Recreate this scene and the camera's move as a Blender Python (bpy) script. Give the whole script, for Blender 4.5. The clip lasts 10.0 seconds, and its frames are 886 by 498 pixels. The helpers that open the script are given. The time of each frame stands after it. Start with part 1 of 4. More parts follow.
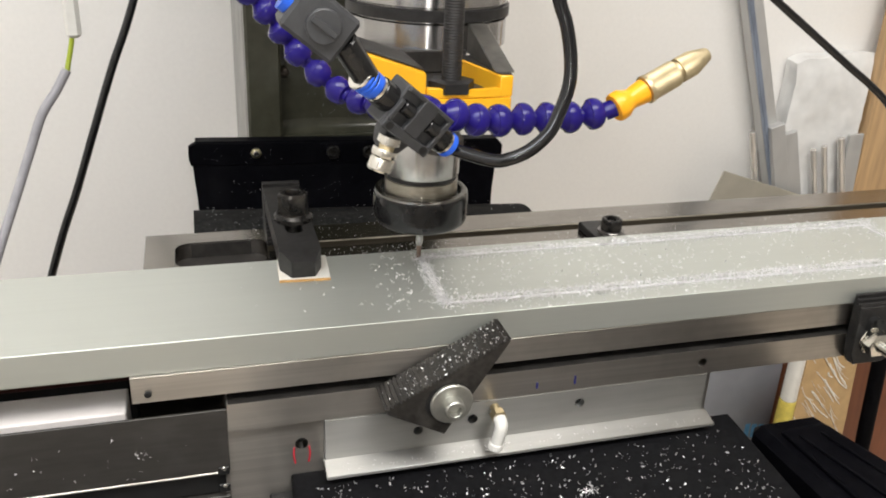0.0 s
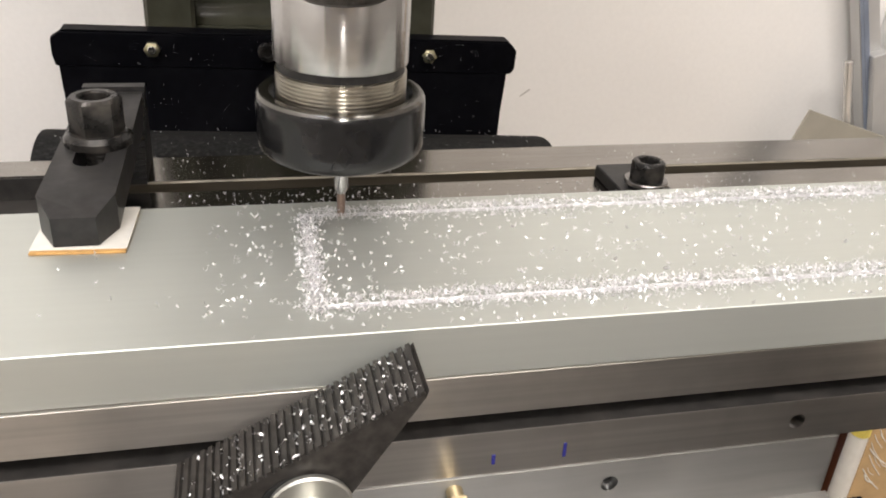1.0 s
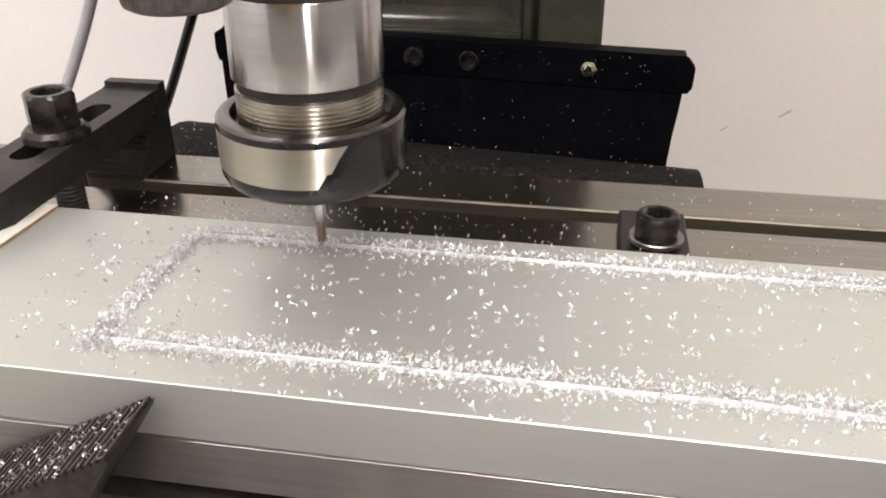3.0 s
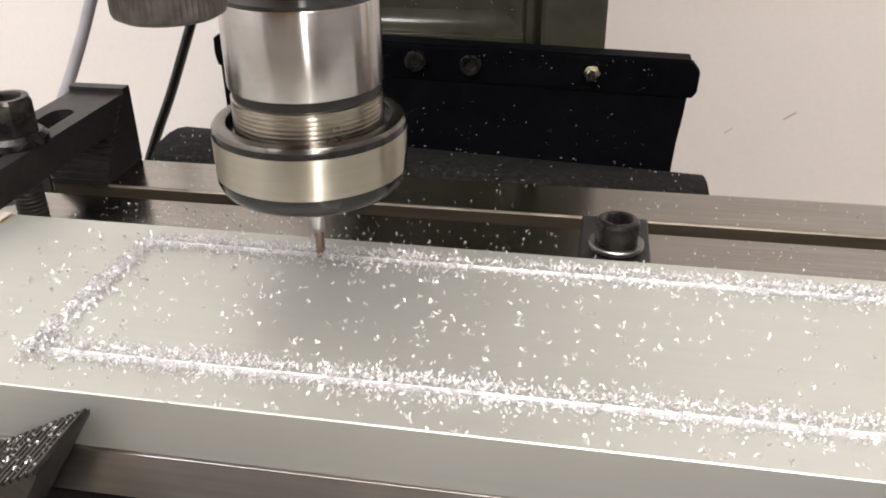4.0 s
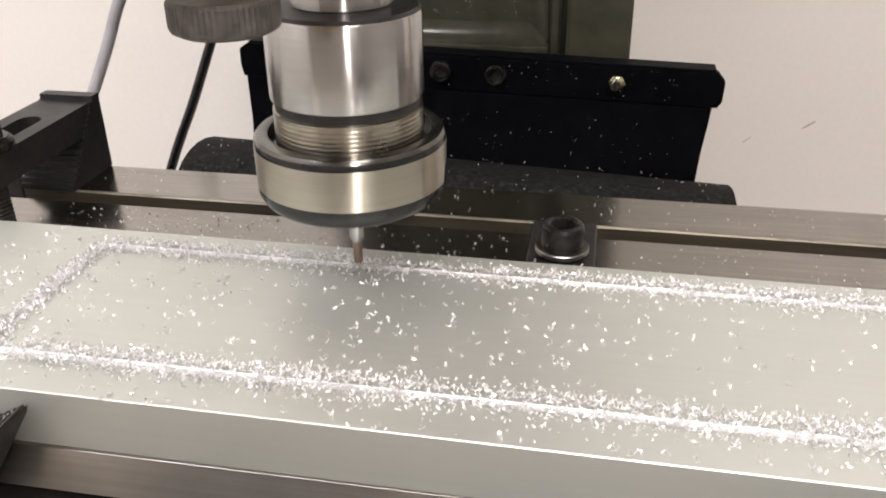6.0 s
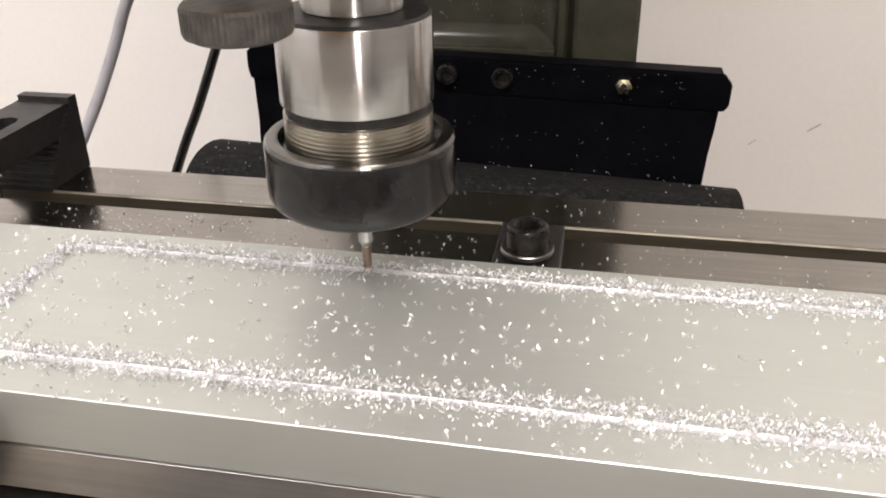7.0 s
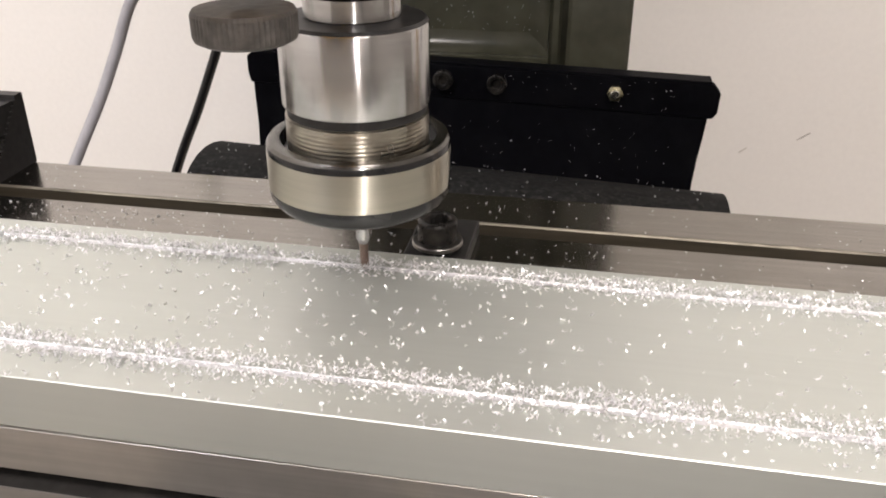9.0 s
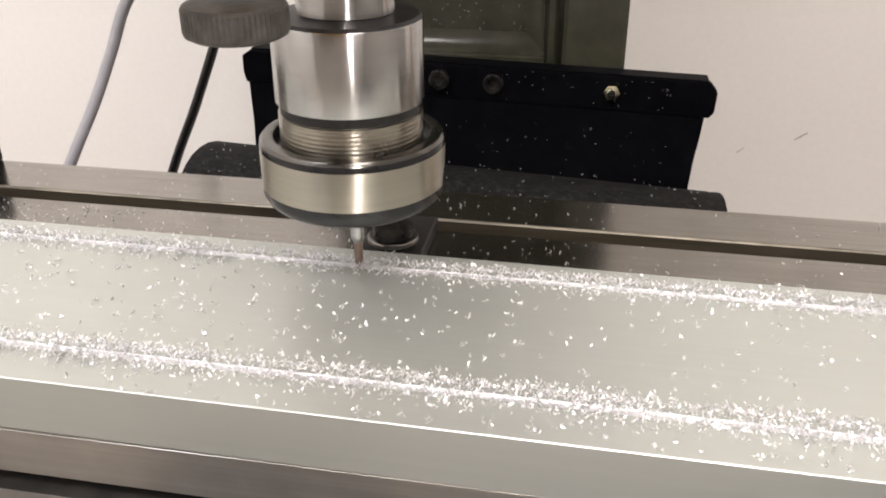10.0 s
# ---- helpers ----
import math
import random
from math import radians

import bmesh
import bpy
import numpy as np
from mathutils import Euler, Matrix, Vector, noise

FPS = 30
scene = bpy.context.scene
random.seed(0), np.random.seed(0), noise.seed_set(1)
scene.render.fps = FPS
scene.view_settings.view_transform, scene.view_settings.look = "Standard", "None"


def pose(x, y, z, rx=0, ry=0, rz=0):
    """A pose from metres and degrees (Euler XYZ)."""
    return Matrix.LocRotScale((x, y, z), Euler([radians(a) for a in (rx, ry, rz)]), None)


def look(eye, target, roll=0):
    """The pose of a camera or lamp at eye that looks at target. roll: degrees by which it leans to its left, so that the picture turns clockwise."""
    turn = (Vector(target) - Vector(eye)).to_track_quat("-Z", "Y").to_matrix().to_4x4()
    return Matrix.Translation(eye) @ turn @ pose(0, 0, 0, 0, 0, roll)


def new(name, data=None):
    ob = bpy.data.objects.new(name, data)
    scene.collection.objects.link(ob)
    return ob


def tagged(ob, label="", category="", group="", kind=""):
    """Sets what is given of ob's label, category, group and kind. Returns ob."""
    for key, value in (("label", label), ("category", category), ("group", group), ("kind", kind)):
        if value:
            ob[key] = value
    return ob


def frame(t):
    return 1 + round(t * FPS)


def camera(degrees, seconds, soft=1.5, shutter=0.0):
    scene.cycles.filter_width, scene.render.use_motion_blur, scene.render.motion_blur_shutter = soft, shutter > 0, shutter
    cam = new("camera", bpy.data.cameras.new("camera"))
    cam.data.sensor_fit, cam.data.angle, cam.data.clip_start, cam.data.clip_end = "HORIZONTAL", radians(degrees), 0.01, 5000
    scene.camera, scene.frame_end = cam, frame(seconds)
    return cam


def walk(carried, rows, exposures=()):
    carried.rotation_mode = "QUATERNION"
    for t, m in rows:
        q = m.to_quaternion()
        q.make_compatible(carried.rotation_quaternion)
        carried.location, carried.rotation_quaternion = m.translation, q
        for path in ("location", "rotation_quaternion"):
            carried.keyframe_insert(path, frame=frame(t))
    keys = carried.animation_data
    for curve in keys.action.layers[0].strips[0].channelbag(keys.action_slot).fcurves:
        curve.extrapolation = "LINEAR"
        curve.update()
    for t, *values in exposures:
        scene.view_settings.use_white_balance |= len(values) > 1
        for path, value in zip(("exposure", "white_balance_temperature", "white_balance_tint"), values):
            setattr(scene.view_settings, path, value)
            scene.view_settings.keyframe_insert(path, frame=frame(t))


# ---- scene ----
# World: metres, x along the mill table, y away from the viewer, z up. The spindle's axis is x = y = 0,
# the top of the aluminium bar is z = 0. Lengths below are in millimetres unless noted.
MM = 0.001
cam = camera(54.43, 10.0, soft=1.9)
CAM = [
    (0, -0.1114, -0.4151, 0.1947, -23.75, -2.46, -15.70),
    (0.3, -0.0928, -0.3429, 0.1643, -25.12, -3.12, -15.62),
    (0.5, -0.0811, -0.3008, 0.1517, -25.17, -3.47, -15.77),
    (0.7, -0.0632, -0.2735, 0.1370, -25.94, -3.35, -15.73),
    (0.9, -0.0404, -0.2536, 0.1222, -27.13, -3.07, -14.08),
    (1, -0.0286, -0.2468, 0.1184, -27.57, -3.19, -12.56),
    (1.2, 0.0012, -0.2342, 0.1108, -28.03, -3.75, -6.79),
    (1.5, 0.0348, -0.2237, 0.1100, -27.97, -3.34, 1.39),
    (2, 0.0634, -0.2093, 0.1105, -28.48, -1.45, 7.73),
    (3.5, 0.0716, -0.2069, 0.1155, -28.11, 0.37, 9.87),
    (4, 0.0709, -0.2025, 0.1148, -28.15, 0.49, 9.89),
    (4.5, 0.0697, -0.2016, 0.1144, -28.00, 0.63, 9.95),
    (5, 0.0678, -0.2030, 0.1150, -27.94, 0.55, 10.02),
    (6.5, 0.0617, -0.2049, 0.1169, -27.56, 0.69, 10.58),
    (7, 0.0614, -0.2048, 0.1173, -27.59, 0.64, 10.65),
    (7.5, 0.0616, -0.2058, 0.1173, -27.45, 0.50, 10.67),
    (8, 0.0614, -0.2084, 0.1195, -27.42, 0.36, 10.62),
    (8.5, 0.0622, -0.2114, 0.1187, -27.23, 0.23, 10.61),
    (9, 0.0634, -0.2142, 0.1195, -27.15, 0.04, 10.58),
    (9.5, 0.0653, -0.2141, 0.1185, -27.07, 0.01, 10.56),
    (10, 0.0642, -0.2130, 0.1179, -27.02, 0.11, 10.43),
]
EYES = [(t, pose(x, y, z, 90 + p, r, w)) for t, x, y, z, p, r, w in CAM]
walk(cam, EYES, [(0, -0.02, 6320, 10.5), (0.9, 0.13, 6450, 14), (2, 0.07, 6500, 17), (10, 0.045, 6500, 17)])

# ---- light ----
world = bpy.data.worlds.new("world")
scene.world = world
world.use_nodes = True
world.node_tree.nodes["Background"].inputs[0].default_value = (0.9, 0.95, 1.0, 1)
world.node_tree.nodes["Background"].inputs[1].default_value = 0.05


def area_lamp(name, eye, target, sx, sy, watts, colour):
    d = bpy.data.lights.new(name, "AREA")
    d.shape, d.size, d.size_y, d.energy, d.color = "RECTANGLE", sx, sy, watts, colour
    ob = new(name, d)
    ob.matrix_world = look(eye, target)
    return ob


area_lamp("ceiling_tube_light", (0.12, -0.85, 1.52), (0.12, -0.35, 0), 1.4, 0.5, 35, (1.0, 0.95, 0.875))
area_lamp("ceiling_tube_light", (-0.75, -1.0, 1.52), (-0.5, -0.3, 0), 0.4, 0.9, 14, (0.92, 0.96, 1.0))
scene.view_settings.exposure = 0.0


# ---- materials ----
def mat(name, col, rough=0.5, metal=0.0, var=0.15, scale=150.0, stretch=(1, 1, 1), bump=0.1, dirt=0.0, dirt_col=(0.03, 0.03, 0.03), dirt_scale=25.0, rvar=0.1, island=False, coat=0.0, brushed="", spec=0.5, aniso=0.8):
    m = bpy.data.materials.new(name)
    m.use_nodes = True
    nt = m.node_tree
    b = nt.nodes["Principled BSDF"]
    b.inputs["Metallic"].default_value = metal
    b.inputs["Specular IOR Level"].default_value = spec
    b.inputs["Coat Weight"].default_value = coat
    if brushed:
        tg = nt.nodes.new("ShaderNodeTangent")
        tg.direction_type, tg.axis = "RADIAL", brushed
        nt.links.new(tg.outputs[0], b.inputs["Tangent"])
        b.inputs["Anisotropic"].default_value = aniso
        b.inputs["Anisotropic Rotation"].default_value = 0.25 if brushed == "Z" else 0.0
    tc = nt.nodes.new("ShaderNodeTexCoord")
    mp = nt.nodes.new("ShaderNodeMapping")
    mp.inputs["Scale"].default_value = stretch
    nt.links.new(tc.outputs["Object"], mp.inputs["Vector"])
    fine = nt.nodes.new("ShaderNodeTexNoise")
    fine.inputs["Scale"].default_value, fine.inputs["Detail"].default_value = scale, 5
    nt.links.new(mp.outputs[0], fine.inputs["Vector"])
    big = nt.nodes.new("ShaderNodeTexNoise")
    big.inputs["Scale"].default_value, big.inputs["Detail"].default_value = dirt_scale, 6
    nt.links.new(tc.outputs["Object"], big.inputs["Vector"])
    rampn = nt.nodes.new("ShaderNodeValToRGB")
    rampn.color_ramp.elements[0].position, rampn.color_ramp.elements[1].position = 0.3, 0.7
    rampn.color_ramp.elements[0].color = (*[max(0, c * (1 - var)) for c in col], 1)
    rampn.color_ramp.elements[1].color = (*[min(1, c * (1 + var)) for c in col], 1)
    if island:
        g = nt.nodes.new("ShaderNodeNewGeometry")
        nt.links.new(g.outputs["Random Per Island"], rampn.inputs[0])
        rampn.color_ramp.elements[0].position, rampn.color_ramp.elements[1].position = 0.0, 1.0
    else:
        nt.links.new(fine.outputs[0], rampn.inputs[0])
    mix = nt.nodes.new("ShaderNodeMix")
    mix.data_type = "RGBA"
    cut = nt.nodes.new("ShaderNodeMapRange")
    cut.inputs[1].default_value, cut.inputs[2].default_value = 0.5, 0.75
    cut.inputs[3].default_value, cut.inputs[4].default_value = 0.0, dirt
    nt.links.new(big.outputs[0], cut.inputs[0])
    nt.links.new(cut.outputs[0], mix.inputs[0])
    nt.links.new(rampn.outputs[0], mix.inputs[6])
    mix.inputs[7].default_value = (*dirt_col, 1)
    nt.links.new(mix.outputs[2], b.inputs["Base Color"])
    rr = nt.nodes.new("ShaderNodeMapRange")
    rr.inputs[3].default_value, rr.inputs[4].default_value = max(0.03, rough - rvar), min(1, rough + rvar)
    nt.links.new(big.outputs[0], rr.inputs[0])
    nt.links.new(rr.outputs[0], b.inputs["Roughness"])
    if bump:
        bp = nt.nodes.new("ShaderNodeBump")
        bp.inputs["Strength"].default_value, bp.inputs["Distance"].default_value = bump, 0.0003
        nt.links.new(fine.outputs[0], bp.inputs["Height"])
        nt.links.new(bp.outputs[0], b.inputs["Normal"])
    return m


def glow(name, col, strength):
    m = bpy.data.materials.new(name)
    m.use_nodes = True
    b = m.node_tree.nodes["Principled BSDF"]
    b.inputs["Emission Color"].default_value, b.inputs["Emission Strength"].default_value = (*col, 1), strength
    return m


ALU = mat("satin_aluminium", (0.575, 0.597, 0.56), 0.50, 0.80, 0.015, 60, (0.15, 8, 8), 0.01, 0.12, (0.56, 0.56, 0.545), 18, 0.05, brushed="X", aniso=0.1)
ALU_CUT = mat("fresh_cut_aluminium", (0.90, 0.905, 0.92), 0.38, 1.0, 0.06, 300, (1, 1, 1), 0.2)
ALU_PLATE = mat("angle_aluminium", (0.46, 0.46, 0.445), 0.45, 1.0, 0.08, 80, (0.3, 3, 3), 0.06, 0.25, (0.4, 0.4, 0.39), 30, brushed="X")
STEEL = mat("ground_steel", (0.53, 0.505, 0.47), 0.33, 1.0, 0.10, 90, (0.1, 6, 6), 0.05, 0.5, (0.22, 0.205, 0.185), 22, 0.08, brushed="X", aniso=0.8)
STEEL_TOP = mat("ground_table_top", (0.345, 0.325, 0.30), 0.19, 1.0, 0.10, 90, (0.2, 5, 5), 0.04, 0.5, (0.22, 0.205, 0.185), 28, 0.05)
CHROME = mat("turned_bright_steel", (0.46, 0.455, 0.45), 0.22, 1.0, 0.06, 60, (0.3, 0.3, 14), 0.003, 0.15, (0.42, 0.40, 0.38), 40, 0.03, brushed="Z", aniso=1.0)
RIM = mat("dark_turned_rim", (0.17, 0.165, 0.155), 0.24, 1.0, 0.1, 200, (1, 1, 4), 0.02, brushed="Z", aniso=0.8)
THREAD = mat("threaded_steel", (0.38, 0.355, 0.30), 0.3, 1.0, 0.10, 200, (1, 1, 4), 0.04, brushed="Z", aniso=0.9)
# Bright metal for the reflection painted on the collet nut.
NUT_FLASH = mat("nut_flash_band", (0.44, 0.42, 0.355), 0.36, 1.0, 0.05, 60, (0.3, 0.3, 10), 0.02, brushed="Z", aniso=1.0)
BLACKED = mat("blackened_gloss_steel", (0.017, 0.017, 0.018), 0.17, 0.35, 0.2, 200, (1, 1, 1), 0.02, 0.15, (0.05, 0.05, 0.05), 60, 0.05)
OXIDE = mat("black_oxide_steel", (0.023, 0.0222, 0.022), 0.42, 0.15, 0.3, 300, (1, 1, 1), 0.15, 0.5, (0.035, 0.033, 0.031), 90, 0.12, spec=0.28)
OXIDE_WORN = mat("worn_black_oxide", (0.02, 0.019, 0.018), 0.28, 0.5, 0.4, 300, (1, 1, 1), 0.15, 0.8, (0.11, 0.098, 0.086), 130, 0.12, spec=0.4)
DARK = mat("dark_iron", (0.03, 0.028, 0.026), 0.5, 0.3, 0.3, 200, (1, 1, 1), 0.2, 0.5, (0.07, 0.062, 0.055), 60, spec=0.4)
SERRATED = mat("worn_serrated_steel", (0.034, 0.031, 0.028), 0.42, 0.3, 0.4, 350, (1, 1, 1), 0.3, 0.6, (0.085, 0.078, 0.07), 140, 0.1, spec=0.35)
DULLZINC = mat("dull_zinc_plate", (0.50, 0.50, 0.46), 0.42, 0.9, 0.1, 150, (1, 1, 1), 0.05, 0.3, (0.36, 0.36, 0.33), 80)
KNURL = mat("worn_knurled_steel", (0.07, 0.065, 0.06), 0.5, 0.3, 0.4, 400, (1, 1, 1), 0.3, 0.6, (0.14, 0.13, 0.12), 150, 0.1, spec=0.4)
OILED = mat("brown_oiled_steel", (0.075, 0.063, 0.045), 0.45, 0.5, 0.25, 80, (0.2, 4, 4), 0.1, 0.5, (0.1, 0.08, 0.055), 40)
WASHER = mat("dark_zinc_washer", (0.28, 0.27, 0.26), 0.3, 1.0, 0.1, 150)
# Black of small parts, and of shade painted into holes and gaps.
BORE = mat("part_and_hole_shade_black", (0.012, 0.012, 0.012), 0.6, 0.2, 0.2)
GUARD = mat("black_painted_sheet", (0.0025, 0.0025, 0.0036), 0.45, 0.0, 0.3, 250, (1, 1, 1), 0.05, 0.25, (0.012, 0.012, 0.0135), 55, 0.12, spec=0.035)
RUBBER = mat("dusty_black_rubber", (0.011, 0.011, 0.011), 0.7, 0.0, 0.5, 350, (1, 1, 1), 0.4, 0.7, (0.05, 0.05, 0.047), 420, 0.15, spec=0.1)
MATRUB = mat("black_rubber_mat", (0.006, 0.006, 0.007), 0.6, 0.0, 0.4, 400, (1, 1, 1), 0.3, 0.4, (0.012, 0.012, 0.012), 60, spec=0.08)
COLUMN = mat("olive_grey_paint", (0.045, 0.0445, 0.031), 0.20, 0.0, 0.2, 90, (1, 1, 1), 0.15, 0.5, (0.023, 0.023, 0.016), 30, 0.1, spec=0.5)
GREYWALL = mat("unseen_wall_grey", (0.36, 0.345, 0.325), 0.8, 0.0, 0.04, 200, (1, 1, 1), 0.1, 0.2, (0.40, 0.38, 0.35), 5)
WALL = mat("white_wall_paint", (0.85, 0.835, 0.81), 0.75, 0.0, 0.015, 220, (1, 1, 1), 0.12, 0.08, (0.74, 0.72, 0.69), 6)
FLOOR = mat("pale_floor", (0.80, 0.71, 0.59), 0.7, 0.0, 0.15, 40, (1, 1, 1), 0.3, 0.4, (0.70, 0.61, 0.50), 5)
YELLOW = mat("yellow_enamel", (0.86, 0.44, 0.015), 0.32, 0.0, 0.06, 120, (1, 1, 1), 0.05, 0.25, (0.42, 0.25, 0.02), 60)
ORANGE = mat("orange_plastic", (0.90, 0.40, 0.012), 0.35, 0.0, 0.05, 150, (1, 1, 1), 0.03)
BLUE = mat("blue_violet_plastic", (0.014, 0.008, 0.14), 0.24, 0.0, 0.1, 100, (1, 1, 1), 0.02, 0.15, (0.025, 0.016, 0.20), 60, 0.06, spec=0.3)
BLUE2 = mat("bright_blue_collar", (0.02, 0.12, 0.72), 0.3, 0.0, 0.08, 100, (1, 1, 1), 0.02)
BRASS = mat("brass", (0.60, 0.51, 0.33), 0.5, 1.0, 0.12, 200, (1, 1, 1), 0.08, 0.3, (0.44, 0.36, 0.22), 120)
SILVER = mat("nickel_plated", (0.78, 0.76, 0.70), 0.2, 1.0, 0.05, 150, (1, 1, 1), 0.03)
BLOCKP = mat("dark_grey_polymer", (0.042, 0.043, 0.046), 0.45, 0.0, 0.15, 300, (1, 1, 1), 0.15, spec=0.4)
HOSE = mat("black_hose", (0.006, 0.006, 0.007), 0.2, 0.0, 0.2, 100, (1, 1, 1), 0.02)
GREYCABLE = mat("grey_cable_sheath", (0.36, 0.355, 0.38), 0.5, 0.0, 0.08, 100, (1, 1, 1), 0.05)
GREENYEL = mat("green_yellow_wire", (0.35, 0.42, 0.03), 0.5, 0.0, 0.1)
WHITEP = mat("white_plastic", (0.78, 0.77, 0.73), 0.4, 0.0, 0.05, 100, (1, 1, 1), 0.05, 0.2, (0.6, 0.58, 0.52), 60)
CARDW = mat("white_card", (0.72, 0.70, 0.64), 0.85, 0.0, 0.06, 300, (1, 1, 1), 0.2)
CARDB = mat("brown_card", (0.50, 0.29, 0.10), 0.85, 0.0, 0.2, 400, (1, 1, 1), 0.3)
FOAM = mat("white_styrofoam", (0.74, 0.74, 0.73), 0.8, 0.0, 0.06, 60, (1, 1, 1), 0.8)
WOOD = mat("pale_plywood", (0.50, 0.33, 0.17), 0.5, 0.0, 0.18, 25, (6, 6, 0.5), 0.2)
REDWOOD = mat("red_brown_wood", (0.17, 0.055, 0.022), 0.45, 0.0, 0.2, 25, (6, 6, 0.5), 0.15)
KRAFT = mat("brown_paper", (0.52, 0.35, 0.17), 0.5, 0.0, 0.12, 60)
FILM_GLINT = mat("film_glint_white", (0.93, 0.90, 0.84), 0.2, 0.0, 0.1, 60, (1, 6, 1), 0.5)
DARKPLATE = mat("dark_grey_plate", (0.045, 0.042, 0.038), 0.42, 0.2, 0.15, 120, (0.5, 3, 3), 0.06, 0.3, (0.1, 0.095, 0.09), 40)
RED = mat("red_ink", (0.5, 0.02, 0.04), 0.6, 0.0, 0.1)
INK = mat("blue_marker_ink", (0.02, 0.02, 0.16), 0.6, 0.0, 0.1)
ZINC = mat("yellow_zinc", (0.66, 0.62, 0.42), 0.28, 1.0, 0.1, 200)
COPPER = mat("coated_carbide", (0.30, 0.215, 0.18), 0.28, 0.9, 0.15, 300)
GREYPAINT = mat("grey_blue_panel", (0.25, 0.26, 0.285), 0.6, 0.0, 0.06, 40)
IRON = mat("oily_cast_iron", (0.11, 0.105, 0.095), 0.4, 0.5, 0.25, 150, (1, 1, 1), 0.2, 0.6, (0.04, 0.04, 0.03), 60, spec=0.4)
BLUEFILM = mat("blue_protective_film", (0.30, 0.35, 0.45), 0.35, 0.6, 0.2, 60, (1, 1, 0.2), 0.1)
CHIP = mat("bright_aluminium_chip", (0.84, 0.84, 0.85), 0.34, 0.84, 0.16, island=True, bump=0.0)
SCUFF = mat("grey_scuff", (0.56, 0.54, 0.51), 0.8, 0.0, 0.25)
SHEET = mat("dull_sheet_steel", (0.42, 0.40, 0.34), 0.5, 0.35, 0.08, 30, (1, 1, 1), 0.05, 0.3, (0.32, 0.30, 0.25), 12)
PROFILE = mat("dull_aluminium_profile", (0.56, 0.56, 0.55), 0.4, 0.5, 0.08, 40, (1, 1, 0.1), 0.05, 0.4, (0.42, 0.42, 0.43), 14)
ROD = mat("bright_drawn_rod", (0.72, 0.70, 0.67), 0.25, 0.7, 0.1, 60, (1, 1, 0.1), 0.05)
LIP = mat("worn_edge_highlight", (0.19, 0.17, 0.135), 0.5, 0.6, 0.4, 120, (0.3, 2, 2), 0.3, 0.8, (0.06, 0.052, 0.04), 90)


# ---- mesh helpers ----
AT = {}


def thing(name, x, y, z, label, category, group="", kind=""):
    ob = new(name)
    ob.empty_display_size = 0.01
    ob.location = (x * MM, y * MM, z * MM)
    AT[ob] = Vector((x, y, z))
    return tagged(ob, label, category, group, kind)


def part(name, bm, material, parent=None, label="", angle=35, at=None, near=False):
    """Links a bmesh, given in world millimetres, as one mesh under its parent."""
    base = Vector(at) if at is not None else (AT[parent] if parent is not None else Vector((0, 0, 0)))
    if near:
        bmesh.ops.transform(bm, matrix=Matrix.Translation((-5.3, -20.0, 4.8)) @ Matrix.Scale(0.952, 4), verts=bm.verts[:])
    me = bpy.data.meshes.new(name)
    bmesh.ops.recalc_face_normals(bm, faces=bm.faces[:])
    bmesh.ops.transform(bm, matrix=Matrix.Scale(MM, 4) @ Matrix.Translation(-base), verts=bm.verts[:])
    bm.to_mesh(me)
    bm.free()
    for m in material if isinstance(material, (list, tuple)) else [material]:
        me.materials.append(m)
    me.polygons.foreach_set("use_smooth", [True] * len(me.polygons))
    me.set_sharp_from_angle(angle=radians(angle))
    ob = new(name, me)
    if parent is not None:
        ob.parent = parent
        ob.location = (base - AT[parent]) * MM
    else:
        ob.location = base * MM
    AT[ob] = base
    return tagged(ob, label)


def box(bm, x0, x1, y0, y1, z0, z1, bev=0.0, m=None, segs=1):
    r = bmesh.ops.create_cube(bm, size=1)
    vs = r["verts"]
    for v in vs:
        v.co = Vector((x0 if v.co.x < 0 else x1, y0 if v.co.y < 0 else y1, z0 if v.co.z < 0 else z1))
    if bev:
        es = list({e for v in vs for e in v.link_edges})
        r = bmesh.ops.bevel(bm, geom=es, offset=bev, segments=segs, affect="EDGES", profile=0.5)
        vs = list({v for f in r["faces"] for v in f.verts} | {v for v in vs if v.is_valid})
    if m is not None:
        bmesh.ops.transform(bm, matrix=m, verts=vs)
    return bm


def boxm(*a, **k):
    return box(bmesh.new(), *a, **k)


def frame_to(a, b):
    """A matrix whose z runs from a to b."""
    d = Vector(b) - Vector(a)
    return Matrix.Translation(a) @ d.to_track_quat("Z", "Y").to_matrix().to_4x4()


